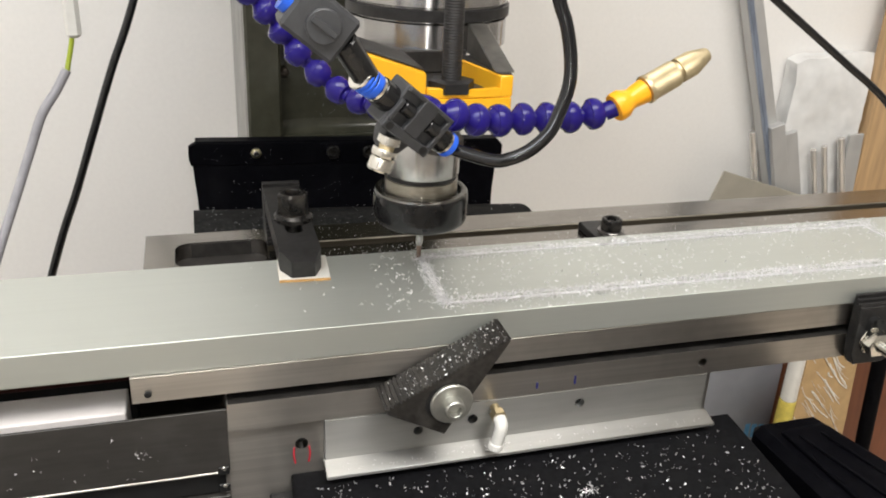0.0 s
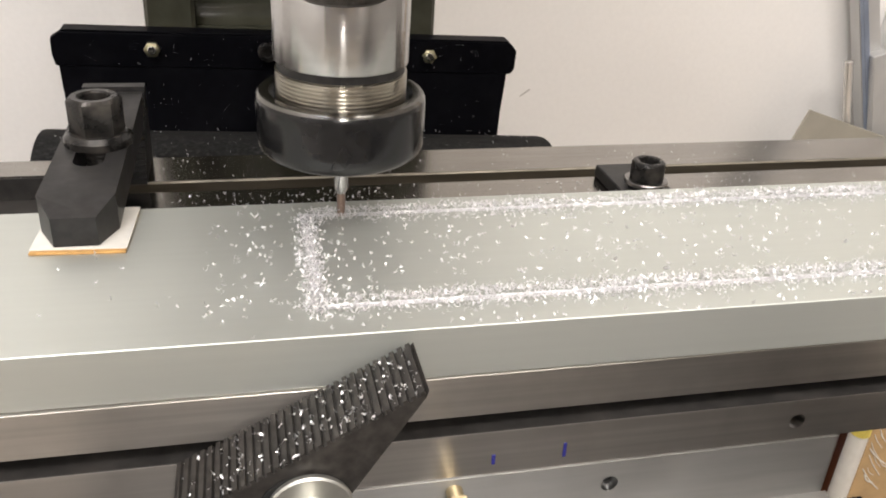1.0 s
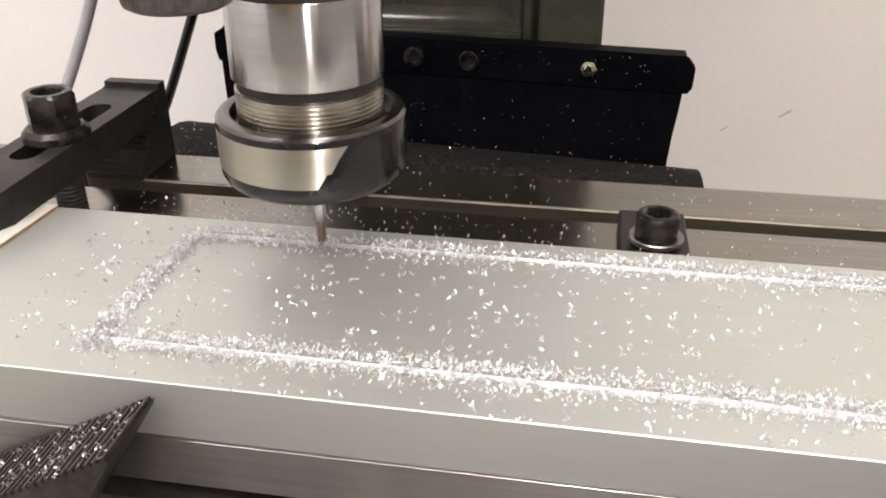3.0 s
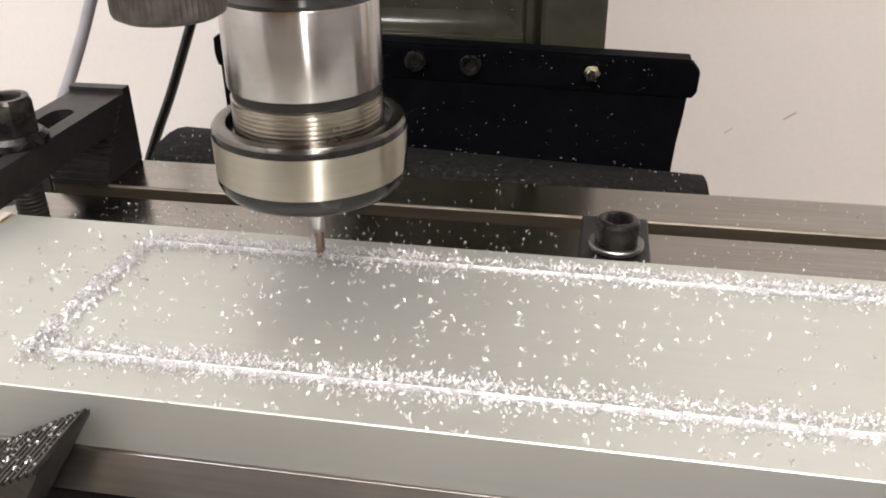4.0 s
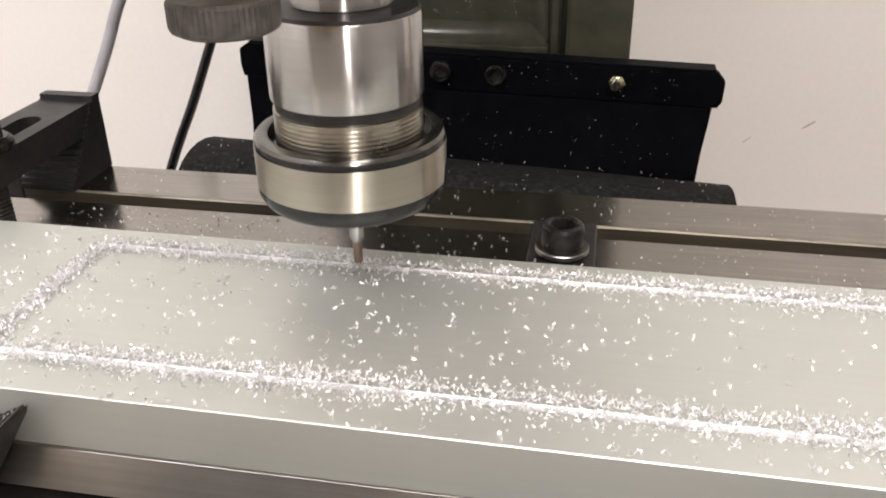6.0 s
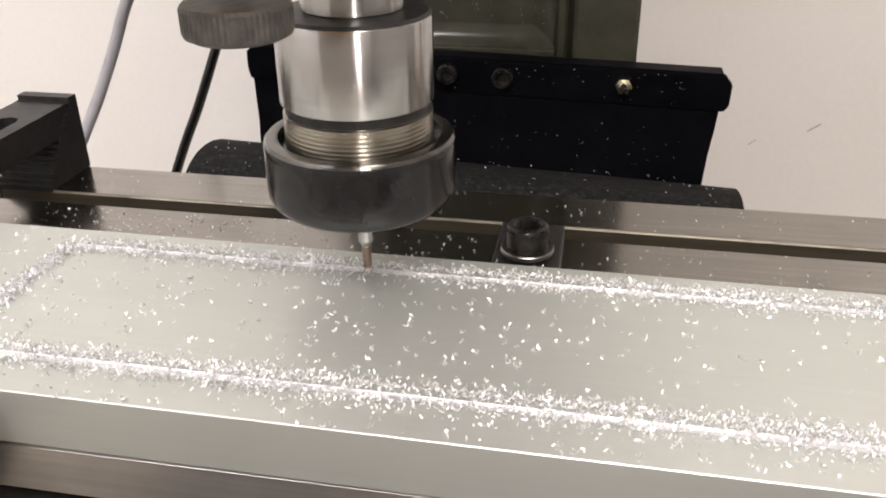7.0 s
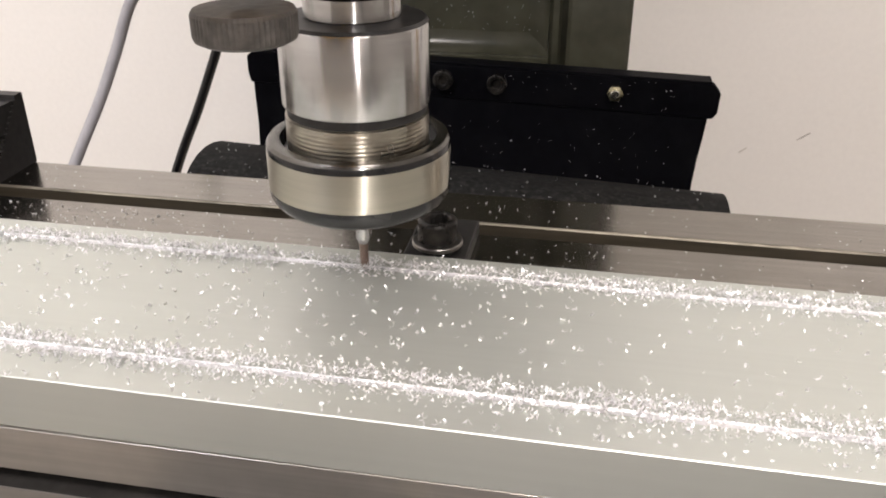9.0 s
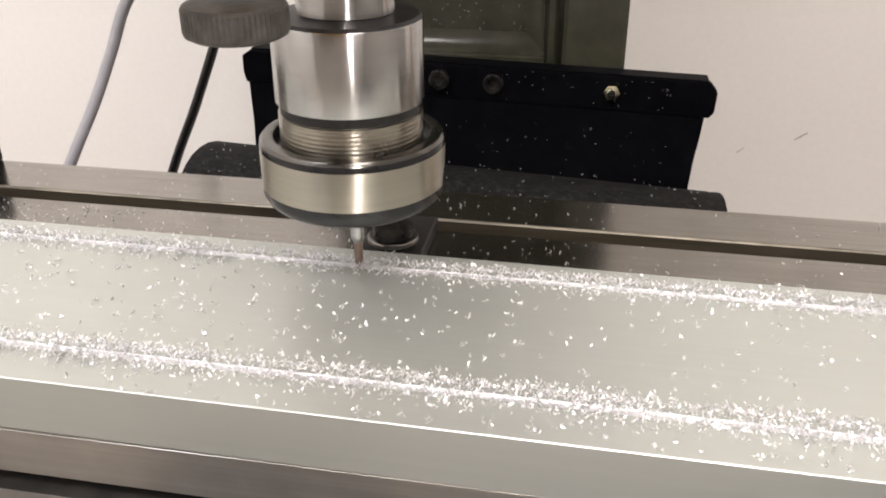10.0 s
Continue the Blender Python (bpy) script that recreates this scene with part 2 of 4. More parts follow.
def lathe(bm, prof, n=48, m=None, ripple=None, twist=None, closed=False, hexfrom=99):
    """Turns a profile of (radius, height) about z. ripple: (teeth, depth, from ring, to ring)."""
    rings = []
    for k, (r, z) in enumerate(prof):
        ring = []
        for i in range(n):
            a = 2 * math.pi * i / n + (twist[k] if twist else 0)
            q = r
            if k >= hexfrom:
                q = r * math.cos(math.pi / 6) / math.cos(a % (math.pi / 3) - math.pi / 6)
            if ripple and ripple[2] <= k <= ripple[3] and i % 2:
                q = r - ripple[1]
            ring.append(bm.verts.new((q * math.cos(a), q * math.sin(a), z)))
        rings.append(ring)
    for k in range(len(rings) - 1):
        for i in range(n):
            j = (i + 1) % n
            bm.faces.new((rings[k][i], rings[k][j], rings[k + 1][j], rings[k + 1][i]))
    if not closed:
        bm.faces.new(rings[0])
        bm.faces.new(rings[-1])
    else:
        for i in range(n):
            j = (i + 1) % n
            bm.faces.new((rings[-1][i], rings[-1][j], rings[0][j], rings[0][i]))
    if m is not None:
        bmesh.ops.transform(bm, matrix=m, verts=[v for r in rings for v in r])
    return rings


def rod(bm, a, b, r, n=20, bev=0.0):
    h = (Vector(b) - Vector(a)).length
    p = [(r - bev, 0), (r, bev), (r, h - bev), (r - bev, h)] if bev else [(r, 0), (r, h)]
    lathe(bm, p, n, frame_to(a, b))
    return bm


def rodm(*a, **k):
    return rod(bmesh.new(), *a, **k)


def sweep(bm, pts, r, n=14, steps=8):
    """A round cord through the points."""
    P = [Vector(p) for p in pts]
    P = [2 * P[0] - P[1]] + P + [2 * P[-1] - P[-2]]
    line = []
    for i in range(1, len(P) - 2):
        for s in range(steps):
            t = s / steps
            a, b, c, d = P[i - 1:i + 3]
            line.append(0.5 * (2 * b + (c - a) * t + (2 * a - 5 * b + 4 * c - d) * t * t + (3 * b - a - 3 * c + d) * t ** 3))
    line.append(P[-2])
    side = Vector((0.3, 1, 0.2)).normalized()
    rings = []
    for i, p in enumerate(line):
        d = (line[min(i + 1, len(line) - 1)] - line[max(i - 1, 0)]).normalized()
        side = (side - d * side.dot(d)).normalized()
        up = d.cross(side)
        rings.append([bm.verts.new(p + r * (math.cos(2 * math.pi * k / n) * side + math.sin(2 * math.pi * k / n) * up)) for k in range(n)])
    for k in range(len(rings) - 1):
        for i in range(n):
            bm.faces.new((rings[k][i], rings[k][(i + 1) % n], rings[k + 1][(i + 1) % n], rings[k + 1][i]))
    bm.faces.new(rings[0])
    bm.faces.new(rings[-1])
    return bm


def prism(bm, poly, axis, a, b, bev=0.0):
    """Extrudes a polygon. axis 'x': poly is (y, z); 'y': poly is (x, z); 'z': poly is (x, y)."""
    def put(u, v, w):
        return {"x": (w, u, v), "y": (u, w, v), "z": (u, v, w)}[axis]
    lo = [bm.verts.new(put(u, v, a)) for u, v in poly]
    hi = [bm.verts.new(put(u, v, b)) for u, v in poly]
    n = len(poly)
    fs = [bm.faces.new(lo), bm.faces.new(hi[::-1])]
    for i in range(n):
        fs.append(bm.faces.new((lo[i], lo[(i + 1) % n], hi[(i + 1) % n], hi[i])))
    if bev:
        es = list({e for f in fs for e in f.edges})
        bmesh.ops.bevel(bm, geom=es, offset=bev, segments=1, affect="EDGES", profile=0.5)
    return bm


def prismm(*a, **k):
    return prism(bmesh.new(), *a, **k)


def drilled(x0, x1, z0, z1, y0, y1, holes, n=20):
    """A plate in the x-z plane with round holes (x, z, radius) through it."""
    bm = bmesh.new()
    loops = [[(x0, z0), (x1, z0), (x1, z1), (x0, z1)]]
    for hx, hz, r in holes:
        loops.append([(hx + r * math.cos(2 * math.pi * i / n), hz + r * math.sin(2 * math.pi * i / n)) for i in range(n)])
    edges = []
    for lp in loops:
        vs = [bm.verts.new((x, y0, z)) for x, z in lp]
        edges += [bm.edges.new((vs[i], vs[(i + 1) % len(vs)])) for i in range(len(vs))]
    bmesh.ops.triangle_fill(bm, edges=edges, use_beauty=True, use_dissolve=False, normal=(0, -1, 0))
    r = bmesh.ops.extrude_face_region(bm, geom=bm.faces[:])
    bmesh.ops.translate(bm, vec=(0, y1 - y0, 0), verts=[g for g in r["geom"] if isinstance(g, bmesh.types.BMVert)])
    return bm


def cells(bm, xs, ys, height, bottom):
    """A solid on a plan grid, each cell with its own top height."""
    nx, ny = len(xs) - 1, len(ys) - 1

    def quad(*p):
        bm.faces.new([bm.verts.new(q) for q in p])
    H = [[height(i, j) for j in range(ny)] for i in range(nx)]
    for i in range(nx):
        for j in range(ny):
            h = H[i][j]
            quad((xs[i], ys[j], h), (xs[i + 1], ys[j], h), (xs[i + 1], ys[j + 1], h), (xs[i], ys[j + 1], h))
            quad((xs[i], ys[j], bottom), (xs[i], ys[j + 1], bottom), (xs[i + 1], ys[j + 1], bottom), (xs[i + 1], ys[j], bottom))
            for di, dj in ((-1, 0), (1, 0), (0, -1), (0, 1)):
                a, b = i + di, j + dj
                g = H[a][b] if 0 <= a < nx and 0 <= b < ny else bottom
                if g < h:
                    if di:
                        x = xs[i] if di < 0 else xs[i + 1]
                        quad((x, ys[j], g), (x, ys[j + 1], g), (x, ys[j + 1], h), (x, ys[j], h))
                    else:
                        y = ys[j] if dj < 0 else ys[j + 1]
                        quad((xs[i], y, g), (xs[i + 1], y, g), (xs[i + 1], y, h), (xs[i], y, h))
    bmesh.ops.remove_doubles(bm, verts=bm.verts[:], dist=0.001)
    return bm


def hexagon(bm, a, b, af, bev=0.8):
    h = (Vector(b) - Vector(a)).length
    r = af / math.sqrt(3)
    lathe(bm, [(r - bev, 0), (r, bev * 0.5), (r, h - bev * 0.5), (r - bev, h)], 6, frame_to(a, b))
    return bm


def hexm(*a, **k):
    return hexagon(bmesh.new(), *a, **k)


def chips(name, pos, size, label, seed, flat=0.6, material=None):
    """Curled swarf: one mesh of many small bent ribbons at the given places (millimetres)."""
    rng = np.random.default_rng(seed)
    n = len(pos)
    ln = rng.uniform(*size, n)
    wd = ln * rng.uniform(0.14, 0.32, n)
    curl = rng.uniform(1.6, 4.6, n)
    seg = 5
    V = np.zeros((n, seg + 1, 2, 3))
    for k in range(seg + 1):
        u = (k / seg - 0.5)
        a = curl * u
        V[:, k, :, 0] = (ln / curl * np.sin(a))[:, None]
        V[:, k, :, 2] = (ln / curl * (1 - np.cos(a)))[:, None]
        V[:, k, 0, 1], V[:, k, 1, 1] = -wd / 2 * (1 - 0.5 * abs(u)), wd / 2 * (1 - 0.5 * abs(u))
        V[:, k, :, 1] += (u * ln * rng.uniform(-0.3, 0.3, n))[:, None]
    yaw, pit, rol = rng.uniform(0, 2 * np.pi, n), rng.normal(0, flat, n), rng.normal(0, flat, n)
    cy, sy, cp, sp, cr, sr = np.cos(yaw), np.sin(yaw), np.cos(pit), np.sin(pit), np.cos(rol), np.sin(rol)
    R = np.empty((n, 3, 3))
    R[:, 0, 0], R[:, 0, 1], R[:, 0, 2] = cy * cp, cy * sp * sr - sy * cr, cy * sp * cr + sy * sr
    R[:, 1, 0], R[:, 1, 1], R[:, 1, 2] = sy * cp, sy * sp * sr + cy * cr, sy * sp * cr - cy * sr
    R[:, 2, 0], R[:, 2, 1], R[:, 2, 2] = -sp, cp * sr, cp * cr
    V = np.einsum("nij,nklj->nkli", R, V)
    low = V.reshape(n, -1, 3)[:, :, 2].min(1)
    V[..., 2] -= low[:, None, None]
    V += np.asarray(pos)[:, None, None, :]
    V = V.reshape(-1, 3) * MM
    base = (np.arange(n) * (seg + 1) * 2)[:, None]
    F = np.concatenate([np.stack([base + 2 * k, base + 2 * k + 1, base + 2 * k + 3, base + 2 * k + 2], -1).reshape(n, 1, 4) for k in range(seg)], 1).reshape(-1, 4)
    me = bpy.data.meshes.new(name)
    me.from_pydata(V.tolist(), [], F.tolist())
    me.materials.append(material or CHIP)
    me.polygons.foreach_set("use_smooth", [True] * len(me.polygons))
    return tagged(new(name, me), label, "metal chips", "", "stuff")


MOVING = []


def rides(ob):
    """Marks a thing that travels with the table."""
    MOVING.append(ob)
    return ob


# ---- room ----
def setting(name, bm, material):
    return tagged(part(name, bm, material), kind="structure")


setting("wall_back", boxm(-1100, 1400, 505, 600, -900, 1650), WALL)
setting("wall_left", boxm(-1200, -1100, -1700, 600, -900, 1650), WALL)
# Right and front walls are unseen, greyed for contrast in the chuck's reflections.
setting("wall_right", boxm(1400, 1500, -1700, 600, -900, 1650), GREYWALL)
setting("wall_front", boxm(-1200, 1500, -1800, -1700, -900, 1650), GREYWALL)
# Unseen floor, made pale to throw light onto the bar's front face.
setting("floor", boxm(-1200, 1500, -1800, 600, -1000, -900), FLOOR)
setting("ceiling", boxm(-1200, 1500, -1800, 600, 1650, 1700), WALL)
scuffs = bmesh.new()
for x, z, l, a in ((186, -138, 8, 40), (232, -123, 12, 36)):
    box(scuffs, -l / 2, l / 2, 504.85, 505.5, -0.7, 0.7, 0.1, m=Matrix.Translation((x, 0, z)) @ pose(0, 0, 0, 0, -a, 0))
tagged(part("wall_scuff", scuffs, SCUFF), "short grey scuff marks on the white wall", "scuff mark", kind="structure")

# ---- machine: stand, column, saddle ----
stand = thing("machine_stand", -120, -100, -900, "dark machine stand below the milling table", "machine stand")
part("cabinet", boxm(-420, 150, -165, 90, -900, -100, 4), DARK, stand)

column = thing("mill_column", 0, 300, -100, "olive grey painted cast iron mill column", "mill column")
part("column_body", boxm(-75, 76, 232, 400, -100, 900, 3), COLUMN, column)
part("way_left", boxm(-75, -50, 216, 231.7, -98, 898, 2), COLUMN, column)
part("way_right", boxm(45, 76, 216, 231.7, -98, 898, 2), COLUMN, column)
part("inner_rib", boxm(36, 42, 224, 231.7, -98, 898, 1.5), COLUMN, column)
arc = [math.pi / 2 * k / 10 for k in range(11)]
part("pocket_sill", prismm([(232.3, -40), (221, -40), (221, 5.5)] + [(231.9 - 10 + 10 * math.sin(q), 16 - 10 * math.cos(q)) for q in arc] + [(232.3, 16.2)], "x", -49.8, 36), COLUMN, column, "filleted lower edge of the casting pocket", 50)
part("pocket_fillet", prismm([(36, 232.3), (24.8, 232.3)] + [(25 + 11 * math.sin(q), 231.9 - 8 + 8 * math.cos(q)) for q in arc] + [(36, 223.8)], "z", 6, 898), COLUMN, column, "filleted side of the casting pocket", 50)
part("bracket", boxm(-53, -43, 224, 232.2, 49, 56, 2), mat("rusty_bracket", (0.035, 0.024, 0.016), 0.5, 0.2, 0.4, 120, dirt=0.6, dirt_col=(0.02, 0.02, 0.02)), column, "rusty brown bracket")

# Unseen casting over the quill, added so the bar's top reflects something dark.
part("unseen_head_casting", boxm(-70, 72, -58, 215.5, 225, 470, 14, segs=3), COLUMN, column, "unseen head casting on the quill, added for dark reflections")

saddle = thing("mill_saddle", 0, 0, -100, "bright ground steel saddle under the table with drilled holes", "mill saddle")
part("saddle_front", drilled(-110, 151, -100, -50, -66, -54, [(-73.4, -64, 3.2), (152 - 6, -52.5, 1.6)]), STEEL, saddle)
part("saddle_body", boxm(-109.5, 150.5, -53.9, 150, -100, -50.2, 0.5), DARK, saddle)
for dx in (-3.6, 3.6):
    part("red_mark", sweep(bmesh.new(), [(-73.4 + dx, -66.3, -66), (-73.4 + dx * 1.1, -66.4, -70), (-73.4 + dx * 0.9, -66.3, -75)], 0.45, 8), RED, saddle, "thin red pen line")

angle_plate = thing("aluminium_angle", 40, -70, -75, "aluminium angle strip screwed to the saddle front", "angle strip")
part("upright_leg", drilled(-62.5, 146, -74.5, -49.6, -70.5, -66.4, [(12.5, -59.3, 2.7), (71.2, -58, 2.7), (-16, -62, 2.4)]), ALU_PLATE, angle_plate)
part("flange", prismm([(-70.4, -72.2), (-80.8, -74.9), (-80.8, -76.7), (-66.5, -76.7), (-66.5, -74.6), (-70.4, -74.6)], "x", -63.2, 148.5, 0.2), ALU_PLATE, angle_plate)

# Black discs carry the shade inside the drilled holes.
for hx, hz_ in ((12.5, -59.3), (71.2, -58), (-16, -62)):
    part("hole_shade_disc", rodm((hx, -66.2, hz_), (hx, -66.7, hz_), 3.0, 18), BORE, angle_plate)
part("hole_shade_disc", rodm((-73.4, -54.2, -64), (-73.4, -60.0, -64), 3.15, 18), BORE, saddle)

fitting = thing("oil_fitting", 23, -71, -56, "brass nipple with a white plastic elbow", "hose fitting")
bm = rodm((23.5, -70.6, -53), (23.5, -79, -54.5), 2.4, 16, 0.4)
hexagon(bm, (23.5, -75, -54), (23.5, -79.5, -54.7), 7.2)
part("brass_nipple", bm, BRASS, fitting)
bm = sweep(bmesh.new(), [(23.5, -78.8, -54.6), (23.6, -82, -56.5), (23.0, -82.8, -60.5), (21.6, -82.5, -67.5)], 3.3, 16)
rod(bm, (21.7, -82.5, -66.5), (21.0, -82.5, -70.5), 3.7, 18, 0.5)
part("elbow", bm, WHITEP, fitting, "white plastic elbow")

# ---- table, travelling along x ----
table = rides(thing("mill_table", 0, 0, -49, "ground steel milling table with T-slots and an end pocket", "mill table"))
bm = bmesh.new()
cells(bm, [-146, -129, -76, 430], [-58, 44, 59, 69, 79, 94], lambda i, j: -26 if i == 1 and j in (1, 2, 3) else (-29 if i == 2 and j == 2 else -16), -49)
part("table_body", bm, STEEL_TOP, table)
for cx, cy, sx, sy in ((-129, 79, 1, -1), (-76, 79, -1, -1), (-129, 44, 1, 1), (-76, 44, -1, 1)):
    r = 9
    arc = [(cx + sx * r * (1 - math.sin(a)), cy + sy * r * (1 - math.cos(a))) for a in [math.pi / 2 * k / 8 for k in range(9)]]
    part("pocket_corner", prismm([(cx, cy)] + arc[::-1], "z", -26, -16), STEEL_TOP, table)
# Dark linings laid over the pocket's floor and rear wall.
part("pocket_floor", boxm(-128.6, -76.4, 44.4, 78.6, -25.95, -25.6), DARK, table, "dark pocket floor")
part("pocket_wall", boxm(-120, -85, 78.5, 78.98, -25.5, -16.8), DARK, table, "dark pocket wall")
part("slot_lining", prismm([(68.97, -28.9), (68.3, -28.9), (68.3, -16.66), (68.97, -16.66)], "x", -75.8, 429), OILED, table, "brown oily wall of the rear slot", 20)
# Lighter than the slot wall: the edge's highlight is put into its colour.
part("slot_lip", prismm([(68.98, -16.64), (68.28, -16.64), (68.28, -16.45), (68.72, -15.93), (69.4, -15.9), (69.4, -15.99), (68.98, -16.1)], "x", -75.8, 429), LIP, table, "worn rear slot edge with its highlight painted in", 20)
part("front_rail", boxm(-148, 430, -68.9, -58.1, -29.0, -15.7, 0.08), STEEL, table, "upper edge of the front T-slot")
part("lower_rail", drilled(-107.5, 430, -49.2, -34.5, -70, -58.1, [(141.7, -42.3, 2.6)]), STEEL, table, "lower edge of the front T-slot")
# Thin dark strip over the top of the lower rail.
part("slot_floor", boxm(-107, 429, -69.7, -58.15, -34.48, -34.25), DARK, table, "dark floor of the front slot")
# Black sheet: the shade deep in the slot is put into its colour.
part("slot_shade", boxm(-147, 429, -58.08, -57.5, -35.2, -28.5), BORE, table)
for x, l in ((46.2, 4.0), (67.2, 5.5)):
    part("marker_line", boxm(x - 0.5, x + 0.5, -70.25, -69.9, -46.5 + 0.6, -46.5 + l, 0.05), INK, table, "blue marker line")
part("rail_screw", rodm((-141, -69.4, -24.5), (-141, -70.2, -24.5), 1.6, 14, 0.3), BORE, table)

end_plate = rides(thing("end_cover", -220, -68, -90, "dark grey cover plate with strips for its lit lower edges", "cover plate"))
part("plate", boxm(-340, -107.8, -69, -67.6, -72, -37.4, 0.2), DARKPLATE, end_plate)
# Added strips imitate lit lower edges; the second one is dimmer.
part("lit_edge_strip", boxm(-340, -108, -69.2, -66, -73.4, -72.2, 0.3), STEEL, end_plate, "metal strip added for a lit lower edge")
part("lit_edge_strip", boxm(-340, -108, -69.5, -66, -92, -86.5, 0.4), DARKPLATE, end_plate, "metal strip added for a lit lower edge")
# Black strip puts the shade of the recess between them into colour.
part("recess_shade_strip", boxm(-340, -108, -65.9, -62, -86, -74), BORE, end_plate)

for z0 in (-70.5, -80.5):
    part("end_clip", boxm(-113.5, -108.2, -71.2, -69.9, z0 - 2.4, z0 + 2.4, 0.6), BORE, end_plate, "black end clip")
    part("clip_screw", rodm((-110.6, -71.1, z0 + 1.6), (-110.6, -71.9, z0 + 1.6), 1.1, 12, 0.2), SILVER, end_plate)

# No known part: black block added for the shade under the bar's end.
motor = rides(thing("end_shade_block", -240, 10, -95, "black block added for the dark gap below the bar", "motor housing"))
part("housing", boxm(-335, -149, -19, 4, -95, -17, 2), BORE, motor)
part("shade_block_lip", boxm(-335, -149.5, -21, -19.1, -46, -39, 0.5), mat("dark_red_lip", (0.06, 0.015, 0.012), 0.6), motor, "dark red lip")

pack = rides(thing("paper_pack", -215, -50, -100, "white paper pack with a red stripe", "paper pack"))
part("wrapper", boxm(-330, -152, -61.5, -40, -100, -38.0, 0.6), mat("white_paper", (0.74, 0.70, 0.68), 0.7, 0, 0.08, 40, dirt=0.4, dirt_col=(0.55, 0.5, 0.48)), pack)
part("stripe", boxm(-330, -151.8, -61.9, -61.4, -60, -56), RED, pack, "red printed stripe")

# ---- the aluminium bar ----
bar = rides(thing("aluminium_bar", 20, -30, -16, "wide satin aluminium bar with a milled rectangular groove", "aluminium bar"))
bar.rotation_euler.z = radians(-0.3)
GX0, GX1, GY0, GY1, GW = 0.0, 291.0, -55.0, 0.0, 1.2
bm = bmesh.new()
cells(bm, [-420, GX0 - GW, GX0 + GW, GX1 - GW, GX1 + GW, 425], [-67.8, GY0 - GW, GY0 + GW, GY1 - GW, GY1 + GW, 10],
      lambda i, j: -0.5 if (i in (1, 3) and 1 <= j <= 3) or (j in (1, 3) and 1 <= i <= 3) else 0.0, -15.9)
for f in bm.faces:
    if f.calc_center_median().z < -0.2 and -60 < f.calc_center_median().y < 5 and f.calc_center_median().z > -1.5:
        f.material_index = 1
part("bar_body", bm, [ALU, ALU_CUT], bar)
part("front_edge", prismm([(-67.8, -15.3), (-68.5, -15.0), (-68.5, -0.24), (-68.24, -0.02), (-67.8, 0.0)], "x", -420, 425), ALU, bar)

# ---- strap clamp over the bar ----
strap = rides(thing("strap_clamp", -64, 40, 1, "black steel strap clamp held by a tall flange nut", "clamp"))
bm = bmesh.new()
SX0, SX1 = -75.5, -54.0
outer = [(SX0 + 5, -15.6), (SX1 - 4.5, -15.6), (SX1, -5), (SX1, 92), (SX0, 92), (SX0, -5)]
hole = [(-64.7 + 4.6 * math.cos(a), 20.5 + 4.6 * math.sin(a)) for a in [math.pi + math.pi * k / 8 for k in range(9)]] + \
       [(-64.7 + 4.6 * math.cos(a), 66 + 4.6 * math.sin(a)) for a in [math.pi * k / 8 for k in range(9)]]
es = []
for lp in (outer, hole):
    vs = [bm.verts.new((x, y, 1.2)) for x, y in lp]
    es += [bm.edges.new((vs[i], vs[(i + 1) % len(vs)])) for i in range(len(vs))]
bmesh.ops.triangle_fill(bm, edges=es, use_beauty=True, use_dissolve=False, normal=(0, 0, -1))
g = bmesh.ops.extrude_face_region(bm, geom=bm.faces[:])
bmesh.ops.translate(bm, vec=(0, 0, 11.4), verts=[v for v in g["geom"] if isinstance(v, bmesh.types.BMVert)])
bmesh.ops.bisect_plane(bm, geom=bm.verts[:] + bm.edges[:] + bm.faces[:], plane_co=(0, -15.6, 10.0), plane_no=Vector((0, -2.6, 11.0)).normalized(), clear_outer=True)
bmesh.ops.holes_fill(bm, edges=[e for e in bm.edges if e.is_boundary], sides=0)
part("bar", bm, OXIDE, strap, angle=20)
nutx, nuty = -63.3, 37
bm = bmesh.new()
lathe(bm, [(5.2, 12.7), (10.8, 12.7), (10.9, 13.2), (10.8, 15.0), (9.2, 16.6), (5.2, 16.6)], 40, Matrix.Translation((nutx, nuty, 0)), closed=True)
part("flange", bm, OXIDE_WORN, strap)
bm = bmesh.new()
lathe(bm, [(4.9, 16.4), (4.9, 27.6), (5.3, 28.4), (7.2, 28.4), (8.6, 27.3), (8.6, 17), (8.3, 16.4)], 48, Matrix.Translation((nutx, nuty, 0)) @ pose(0, 0, 0, 0, 0, 12), closed=True, hexfrom=4)
part("hex_nut", bm, OXIDE_WORN, strap, "tall worn hex nut", 25)
bm = bmesh.new()
lathe(bm, [(4.7 + (0.35 if k % 2 else 0), -16 + k * 0.75) for k in range(54)], 24, Matrix.Translation((nutx, nuty, 0)))
part("stud", bm, DARK, strap, "threaded stud")

step = rides(thing("step_block", -64, 80, -16, "black stepped clamp support on the table", "step block"))
prof = [(95.5, -16), (95.5, 14.6), (90.5, 14.6)]
y, z = 90.5, 14.6
while z > -13.5:
    z -= 1.9
    prof.append((y, z))
    y -= 1.55
    prof.append((y, z))
prof += [(y, -16)]
part("block", prismm(prof, "x", -75.8, -53.4), OXIDE, step, angle=20)

card = rides(thing("cardboard_pad", -63, -3, 0, "folded scrap of white card with brown edges under the clamp", "cardboard"))
tw = Matrix.Translation((-63.2, -3.6, 0)) @ pose(0, 0, 0, 0, 0, -3)
part("brown_layer", boxm(-13.0, 12.8, -14.9, 14, 0.05, 0.78, 0.2, m=tw), CARDB, card, "brown card layer")
part("white_layer", boxm(-13, 13, -13.4, 14, 0.8, 1.18, 0.1, m=tw), CARDW, card, "white card layer")

